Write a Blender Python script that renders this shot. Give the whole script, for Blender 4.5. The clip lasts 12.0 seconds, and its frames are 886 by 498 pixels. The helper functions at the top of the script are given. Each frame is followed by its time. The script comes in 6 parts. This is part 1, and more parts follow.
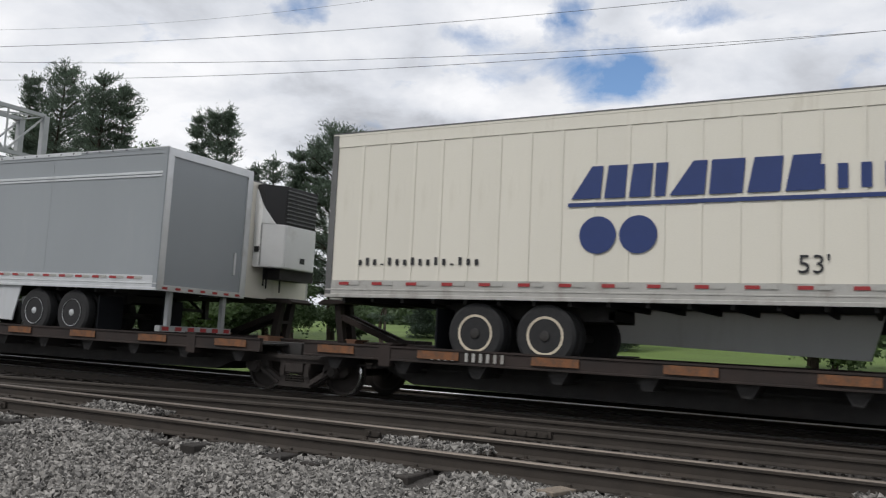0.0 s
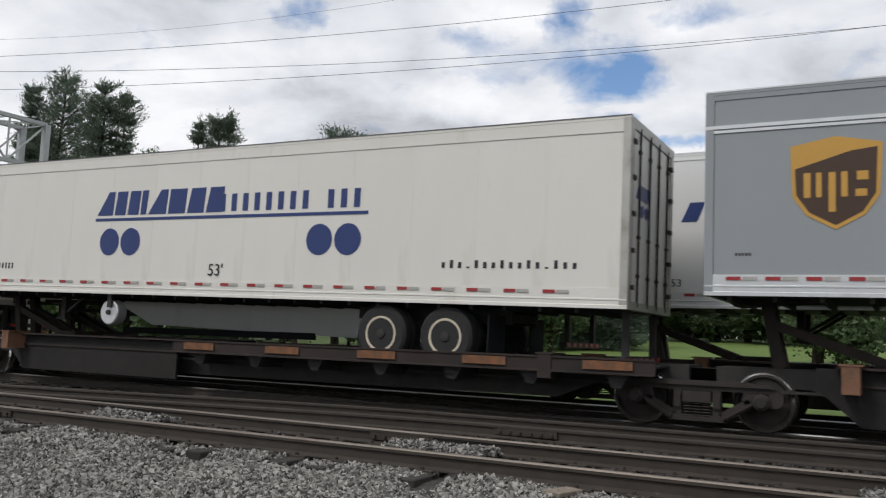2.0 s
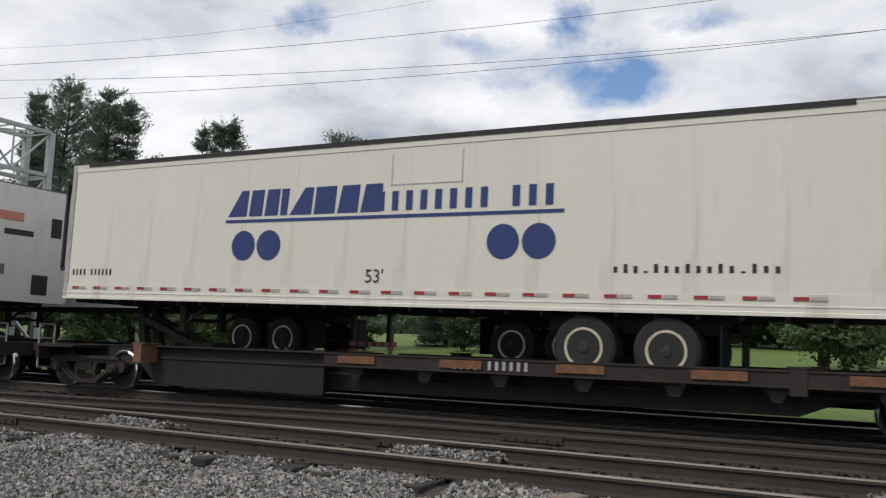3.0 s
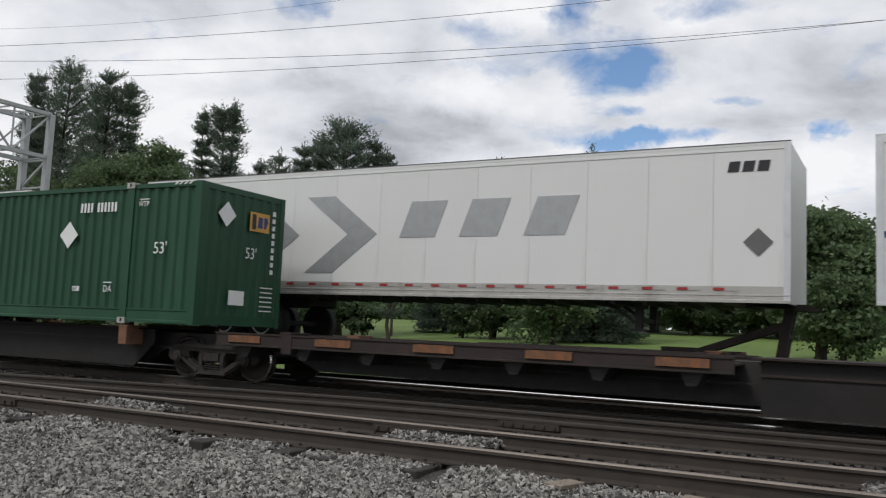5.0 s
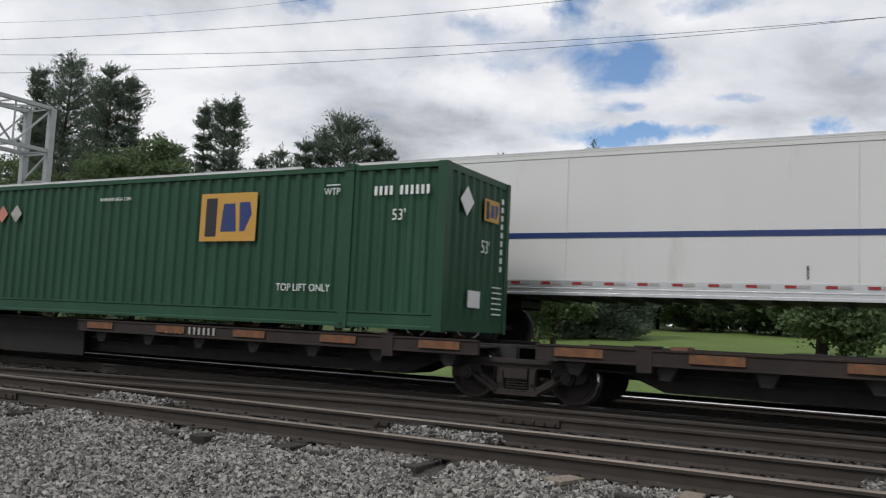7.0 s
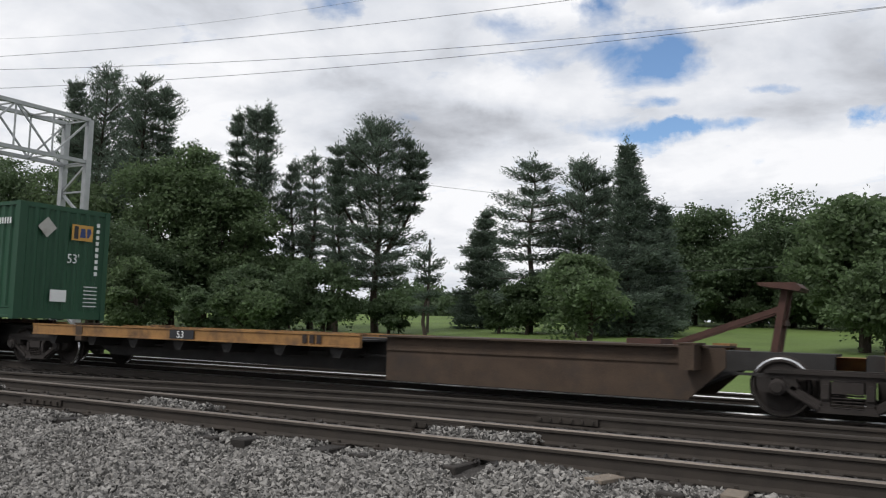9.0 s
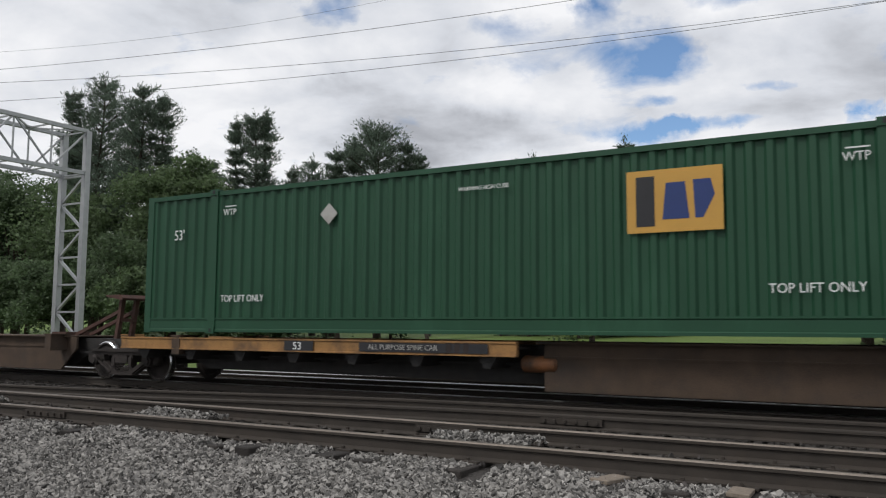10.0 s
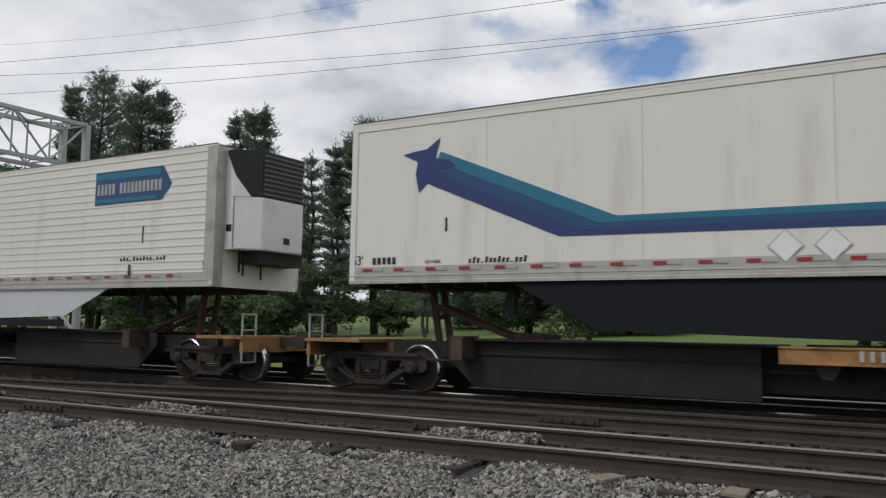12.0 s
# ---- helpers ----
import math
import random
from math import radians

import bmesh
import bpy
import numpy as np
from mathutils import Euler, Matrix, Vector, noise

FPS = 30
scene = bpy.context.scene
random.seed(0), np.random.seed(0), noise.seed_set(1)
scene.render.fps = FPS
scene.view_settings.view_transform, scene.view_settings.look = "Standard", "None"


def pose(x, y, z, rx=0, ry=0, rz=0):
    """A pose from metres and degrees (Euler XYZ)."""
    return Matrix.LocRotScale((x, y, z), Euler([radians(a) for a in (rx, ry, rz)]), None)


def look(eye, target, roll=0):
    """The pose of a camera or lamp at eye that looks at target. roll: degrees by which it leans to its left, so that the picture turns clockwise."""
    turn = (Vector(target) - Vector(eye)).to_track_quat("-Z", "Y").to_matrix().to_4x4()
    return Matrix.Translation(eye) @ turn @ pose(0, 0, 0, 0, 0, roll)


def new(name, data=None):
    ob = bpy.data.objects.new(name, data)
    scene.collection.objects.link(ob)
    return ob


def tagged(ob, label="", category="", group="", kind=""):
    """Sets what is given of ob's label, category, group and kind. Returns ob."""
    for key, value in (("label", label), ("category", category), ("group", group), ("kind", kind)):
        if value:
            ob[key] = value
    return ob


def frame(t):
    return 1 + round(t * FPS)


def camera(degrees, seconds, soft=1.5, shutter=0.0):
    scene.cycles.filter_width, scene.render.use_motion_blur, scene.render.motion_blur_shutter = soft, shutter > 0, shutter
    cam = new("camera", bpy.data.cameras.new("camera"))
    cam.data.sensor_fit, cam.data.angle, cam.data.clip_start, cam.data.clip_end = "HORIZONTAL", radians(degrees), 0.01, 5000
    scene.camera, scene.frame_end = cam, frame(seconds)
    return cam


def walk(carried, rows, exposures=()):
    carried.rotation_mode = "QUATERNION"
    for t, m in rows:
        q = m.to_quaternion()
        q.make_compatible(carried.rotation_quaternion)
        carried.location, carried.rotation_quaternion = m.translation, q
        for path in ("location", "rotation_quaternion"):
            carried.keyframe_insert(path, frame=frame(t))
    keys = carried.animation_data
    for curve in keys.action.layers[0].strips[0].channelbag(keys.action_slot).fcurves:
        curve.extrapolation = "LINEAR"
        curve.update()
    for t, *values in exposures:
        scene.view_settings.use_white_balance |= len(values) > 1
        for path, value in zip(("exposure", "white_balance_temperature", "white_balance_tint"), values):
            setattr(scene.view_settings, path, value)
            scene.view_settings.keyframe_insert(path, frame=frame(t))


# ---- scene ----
# x runs along the tracks, y away from the camera, z up from the rail heads
cam = camera(54.66, 12.0, soft=1.2, shutter=0.045)
walk(cam, [
    (0.0, pose(0.0, 0.0, 1.118, 96.020, -2.975, 28.000)),
    (0.5, pose(0.0, 0.0, 1.118, 96.150, -2.630, 27.637)),
    (1.0, pose(0.0, 0.0, 1.118, 96.421, -2.576, 27.544)),
    (1.5, pose(0.0, 0.0, 1.118, 96.492, -2.496, 27.741)),
    (2.0, pose(0.0, 0.0, 1.118, 96.156, -2.087, 28.270)),
    (2.5, pose(0.0, 0.0, 1.118, 96.180, -1.978, 28.885)),
    (3.0, pose(0.0, 0.0, 1.118, 96.538, -1.860, 28.568)),
    (3.5, pose(0.0, 0.0, 1.118, 96.263, -2.151, 28.127)),
    (5.5, pose(0.0, 0.0, 1.118, 95.520, -2.665, 28.646)),
    (6.0, pose(0.0, 0.0, 1.118, 95.585, -2.905, 28.733)),
    (6.5, pose(0.0, 0.0, 1.118, 95.447, -3.015, 28.713)),
    (7.0, pose(0.0, 0.0, 1.118, 95.319, -2.701, 28.516)),
    (9.0, pose(0.0, 0.0, 1.118, 95.277, -1.612, 30.891)),
    (9.5, pose(0.0, 0.0, 1.118, 95.444, -1.155, 30.928)),
    (10.0, pose(0.0, 0.0, 1.118, 95.512, -0.411, 31.029)),
    (10.5, pose(0.0, 0.0, 1.118, 95.442, -0.647, 31.037)),
    (11.0, pose(0.0, 0.0, 1.118, 95.147, -0.893, 30.818)),
    (11.5, pose(0.0, 0.0, 1.118, 95.148, -0.895, 30.812)),
    (12.0, pose(0.0, 0.0, 1.118, 95.344, -0.932, 30.863)),
], exposures=[(0.0, 0.06), (3.5, 0.05), (5.5, -0.03), (6.0, 0.03), (6.5, 0.03), (7.0, -0.01), (9.0, 0.05), (10.0, -0.01), (11.0, -0.04), (12.0, -0.13)])

# ---- world and sun ----
SUN_EL, SUN_ROT = radians(52), radians(205)
world = bpy.data.worlds.new("sky")
scene.world = world
world.use_nodes = True
wn, wl = world.node_tree.nodes, world.node_tree.links
wn.clear()


def wnode(kind, **sets):
    n = wn.new(kind)
    for k, v in sets.items():
        n.inputs[k.replace("_", " ")].default_value = v
    return n


# The cloud deck as soft ovals on the dome: (right, up, half width, half height, strength),
# seen along the tracks' north-west; right and up are in the plane that faces that way.
SKY_VIEW = pose(0, 0, 0, 95.35, -1.43, 30.91)
GAPS = [(0.174, 0.278, 0.024, 0.026, 0.36), (0.214, 0.212, 0.062, 0.040, 0.28), (0.250, 0.215, 0.030, 0.022, 0.25), (0.122, 0.226, 0.085, 0.022, 0.17), (0.248, 0.163, 0.026, 0.008, 0.26),
        (0.232, 0.128, 0.050, 0.013, 0.42), (0.275, 0.136, 0.035, 0.009, 0.32), (0.329, 0.138, 0.045, 0.007, 0.22), (0.430, 0.140, 0.013, 0.012, 0.36), (0.056, 0.248, 0.050, 0.012, 0.16),
        (-0.113, 0.275, 0.040, 0.018, 0.28), (0.312, 0.268, 0.050, 0.010, 0.18), (0.338, 0.174, 0.025, 0.006, 0.18), (-0.300, 0.420, 0.080, 0.050, 0.25), (0.100, 0.430, 0.120, 0.050, 0.25)]
BRIGHT = [(-0.199, 0.216, 0.065, 0.024, 0.16), (-0.099, 0.224, 0.060, 0.024, 0.13), (0.068, 0.186, 0.042, 0.026, 0.15), (0.150, 0.174, 0.055, 0.030, 0.15), (0.329, 0.102, 0.200, 0.032, 0.17),
          (0.026, 0.030, 0.120, 0.060, 0.16), (0.122, 0.270, 0.050, 0.018, 0.13), (0.287, 0.266, 0.050, 0.016, 0.13), (-0.300, 0.060, 0.300, 0.080, 0.10), (-0.330, 0.200, 0.200, 0.080, 0.10)]
DULL = [(-0.100, 0.160, 0.130, 0.044, 0.12), (-0.016, 0.134, 0.100, 0.036, 0.14), (0.420, 0.190, 0.100, 0.060, 0.11), (0.100, 0.140, 0.080, 0.022, 0.10)]


def build_sky():
    def math_node(kind, a, b=None, c=None):
        n = wn.new("ShaderNodeMath")
        n.operation = kind
        for i, v in enumerate((a, b, c)):
            if v is None:
                continue
            if isinstance(v, (int, float)):
                n.inputs[i].default_value = v
            else:
                wl.new(v, n.inputs[i])
        return n.outputs[0]

    sky = wn.new("ShaderNodeTexSky")
    sky.sky_type, sky.sun_disc = "NISHITA", False
    sky.sun_elevation, sky.sun_rotation = SUN_EL, SUN_ROT
    sky.ozone_density, sky.air_density, sky.dust_density = 5.0, 1.0, 0.3
    way = wn.new("ShaderNodeTexCoord").outputs["Generated"]
    # cloud layer: the direction is flattened onto a plane overhead
    sep = wn.new("ShaderNodeSeparateXYZ")
    wl.new(way, sep.inputs[0])
    lift = math_node("ADD", math_node("MAXIMUM", sep.outputs["Z"], 0.02), 0.22)
    com = wn.new("ShaderNodeCombineXYZ")
    wl.new(math_node("DIVIDE", sep.outputs["X"], lift), com.inputs[0])
    wl.new(math_node("DIVIDE", sep.outputs["Y"], lift), com.inputs[1])
    big = wnode("ShaderNodeTexNoise", Scale=4.6, Detail=12.0, Roughness=0.62, Distortion=0.35)
    wl.new(com.outputs[0], big.inputs["Vector"])
    soft = wnode("ShaderNodeTexNoise", Scale=2.3, Detail=10.0, Roughness=0.56, Distortion=0.2)
    shift = wn.new("ShaderNodeVectorMath"); shift.operation = "ADD"; shift.inputs[1].default_value = (3.1, 1.7, 0.0)
    wl.new(com.outputs[0], shift.inputs[0]); wl.new(shift.outputs[0], soft.inputs["Vector"])
    # the dome's own right, up and back, frayed by noise so that the ovals break up
    fray = wnode("ShaderNodeTexNoise", Scale=13.0, Detail=7.0, Roughness=0.6)
    wl.new(way, fray.inputs["Vector"])
    cen = wn.new("ShaderNodeVectorMath"); cen.operation = "SUBTRACT"; cen.inputs[1].default_value = (0.5, 0.5, 0.5)
    wl.new(fray.outputs["Color"], cen.inputs[0])
    frayed = wn.new("ShaderNodeVectorMath"); frayed.operation = "MULTIPLY_ADD"; frayed.inputs[1].default_value = (0.11, 0.11, 0.055)
    wl.new(cen.outputs[0], frayed.inputs[0]); wl.new(way, frayed.inputs[2])
    local = wn.new("ShaderNodeCombineXYZ")
    for i in range(3):
        dot = wn.new("ShaderNodeVectorMath"); dot.operation = "DOT_PRODUCT"
        dot.inputs[1].default_value = SKY_VIEW.to_3x3().col[i]
        wl.new(frayed.outputs[0], dot.inputs[0]); wl.new(dot.outputs["Value"], local.inputs[i])

    def ovals(rows):
        total = None
        for u, v, a, b, gain in rows:
            back = -math.sqrt(max(0.0, 1 - u * u - v * v))
            off = wn.new("ShaderNodeVectorMath"); off.operation = "SUBTRACT"; off.inputs[1].default_value = (u, v, back)
            wl.new(local.outputs[0], off.inputs[0])
            sc = wn.new("ShaderNodeVectorMath"); sc.operation = "MULTIPLY"; sc.inputs[1].default_value = (0.6 / a, 0.6 / b, 1.0)
            wl.new(off.outputs[0], sc.inputs[0])
            ln = wn.new("ShaderNodeVectorMath"); ln.operation = "LENGTH"
            wl.new(sc.outputs[0], ln.inputs[0])
            m = wn.new("ShaderNodeMapRange"); m.interpolation_type = "SMOOTHSTEP"
            m.inputs["To Min"].default_value, m.inputs["To Max"].default_value = gain, 0.0
            wl.new(ln.outputs["Value"], m.inputs["Value"])
            total = m.outputs[0] if total is None else math_node("ADD", total, m.outputs[0])
        return total

    cover = wn.new("ShaderNodeValToRGB")
    cover.color_ramp.elements[0].position, cover.color_ramp.elements[1].position = 0.16, 0.44
    wl.new(math_node("SUBTRACT", math_node("MULTIPLY_ADD", big.outputs["Fac"], 0.75, 0.14), ovals(GAPS)), cover.inputs[0])
    tone = wn.new("ShaderNodeValToRGB")
    el = tone.color_ramp.elements
    el[0].position, el[0].color = 0.26, (0.41, 0.425, 0.465, 1)
    el[1].position, el[1].color = 0.68, (0.93, 0.935, 0.96, 1)
    mid = el.new(0.46); mid.color = (0.685, 0.71, 0.765, 1)
    wl.new(math_node("SUBTRACT", math_node("ADD", soft.outputs["Fac"], ovals(BRIGHT)), ovals(DULL)), tone.inputs[0])
    blue = wn.new("ShaderNodeVectorMath"); blue.operation = "SCALE"; blue.inputs["Scale"].default_value = 0.13
    wl.new(sky.outputs[0], blue.inputs[0])
    mix = wn.new("ShaderNodeMix"); mix.data_type = "RGBA"
    wl.new(cover.outputs["Color"], mix.inputs["Factor"])
    wl.new(blue.outputs[0], mix.inputs["A"]); wl.new(tone.outputs["Color"], mix.inputs["B"])
    bg = wnode("ShaderNodeBackground", Strength=1.0)
    out = wn.new("ShaderNodeOutputWorld")
    wl.new(mix.outputs["Result"], bg.inputs[0]); wl.new(bg.outputs[0], out.inputs[0])


build_sky()
sun_lamp = bpy.data.lights.new("sun", "SUN")
sun_lamp.energy, sun_lamp.angle, sun_lamp.color = 1.6, radians(16), (1.0, 0.97, 0.93)
sun = new("sun", sun_lamp)
sun.matrix_world = look((0, 0, 60), (0 - 60 / math.tan(SUN_EL) * math.sin(SUN_ROT), 0 - 60 / math.tan(SUN_EL) * math.cos(SUN_ROT), 0))

# ---- materials ----


def mat(name, base, rough=0.6, metal=0.0, var=0.15, scale=3.0, fine=60.0, bump=0.1, dirt=None, dirt_amount=0.0, dirt_scale=1.5, streak=1.0, each=0.0, specular=0.4, depth=0.01):
    m = bpy.data.materials.new(name)
    m.use_nodes = True
    nt = m.node_tree
    n, l = nt.nodes, nt.links
    bsdf = n["Principled BSDF"]
    bsdf.inputs["Roughness"].default_value, bsdf.inputs["Metallic"].default_value = rough, metal
    bsdf.inputs["Specular IOR Level"].default_value = specular
    tc = n.new("ShaderNodeTexCoord")
    mp = n.new("ShaderNodeMapping")
    mp.inputs["Scale"].default_value = (1.0, 1.0, streak)
    l.new(tc.outputs["Object"], mp.inputs[0])
    a, b = n.new("ShaderNodeTexNoise"), n.new("ShaderNodeTexNoise")
    a.inputs["Scale"].default_value, a.inputs["Detail"].default_value = scale, 4.0
    b.inputs["Scale"].default_value, b.inputs["Detail"].default_value = fine, 3.0
    l.new(mp.outputs[0], a.inputs["Vector"]); l.new(tc.outputs["Object"], b.inputs["Vector"])
    s = n.new("ShaderNodeMath"); s.operation = "ADD"
    l.new(a.outputs["Fac"], s.inputs[0]); l.new(b.outputs["Fac"], s.inputs[1])
    r = n.new("ShaderNodeMapRange")
    r.inputs["From Min"].default_value, r.inputs["From Max"].default_value = 0.6, 1.4
    r.inputs["To Min"].default_value, r.inputs["To Max"].default_value = 1 - var, 1 + var
    l.new(s.outputs[0], r.inputs["Value"])
    value = r.outputs[0]
    if each:
        info = n.new("ShaderNodeObjectInfo")
        geo = n.new("ShaderNodeNewGeometry")
        ad = n.new("ShaderNodeMath"); ad.operation = "ADD"
        l.new(info.outputs["Random"], ad.inputs[0]); l.new(geo.outputs["Random Per Island"], ad.inputs[1])
        fr = n.new("ShaderNodeMath"); fr.operation = "FRACT"
        l.new(ad.outputs[0], fr.inputs[0])
        er = n.new("ShaderNodeMapRange")
        er.inputs["To Min"].default_value, er.inputs["To Max"].default_value = 1 - each, 1 + each
        l.new(fr.outputs[0], er.inputs["Value"])
        mu = n.new("ShaderNodeMath"); mu.operation = "MULTIPLY"
        l.new(value, mu.inputs[0]); l.new(er.outputs[0], mu.inputs[1])
        value = mu.outputs[0]
    col = n.new("ShaderNodeVectorMath"); col.operation = "SCALE"
    col.inputs[0].default_value = base
    l.new(value, col.inputs["Scale"])
    colour = col.outputs[0]
    if dirt:
        d = n.new("ShaderNodeTexNoise")
        d.inputs["Scale"].default_value, d.inputs["Detail"].default_value, d.inputs["Roughness"].default_value = dirt_scale, 7.0, 0.65
        l.new(mp.outputs[0], d.inputs["Vector"])
        dr = n.new("ShaderNodeMapRange")
        dr.inputs["From Min"].default_value, dr.inputs["From Max"].default_value = 0.62 - 0.3 * dirt_amount, 0.82 - 0.3 * dirt_amount
        dr.inputs["To Max"].default_value = min(1.0, 0.35 + dirt_amount)
        l.new(d.outputs["Fac"], dr.inputs["Value"])
        mx = n.new("ShaderNodeMix"); mx.data_type = "RGBA"
        mx.inputs["B"].default_value = (*dirt, 1)
        l.new(dr.outputs[0], mx.inputs["Factor"]); l.new(colour, mx.inputs["A"])
        colour = mx.outputs["Result"]
    l.new(colour, bsdf.inputs["Base Color"])
    if bump:
        bp = n.new("ShaderNodeBump")
        bp.inputs["Strength"].default_value, bp.inputs["Distance"].default_value = bump, depth
        l.new(b.outputs["Fac"], bp.inputs["Height"]); l.new(bp.outputs[0], bsdf.inputs["Normal"])
    return m


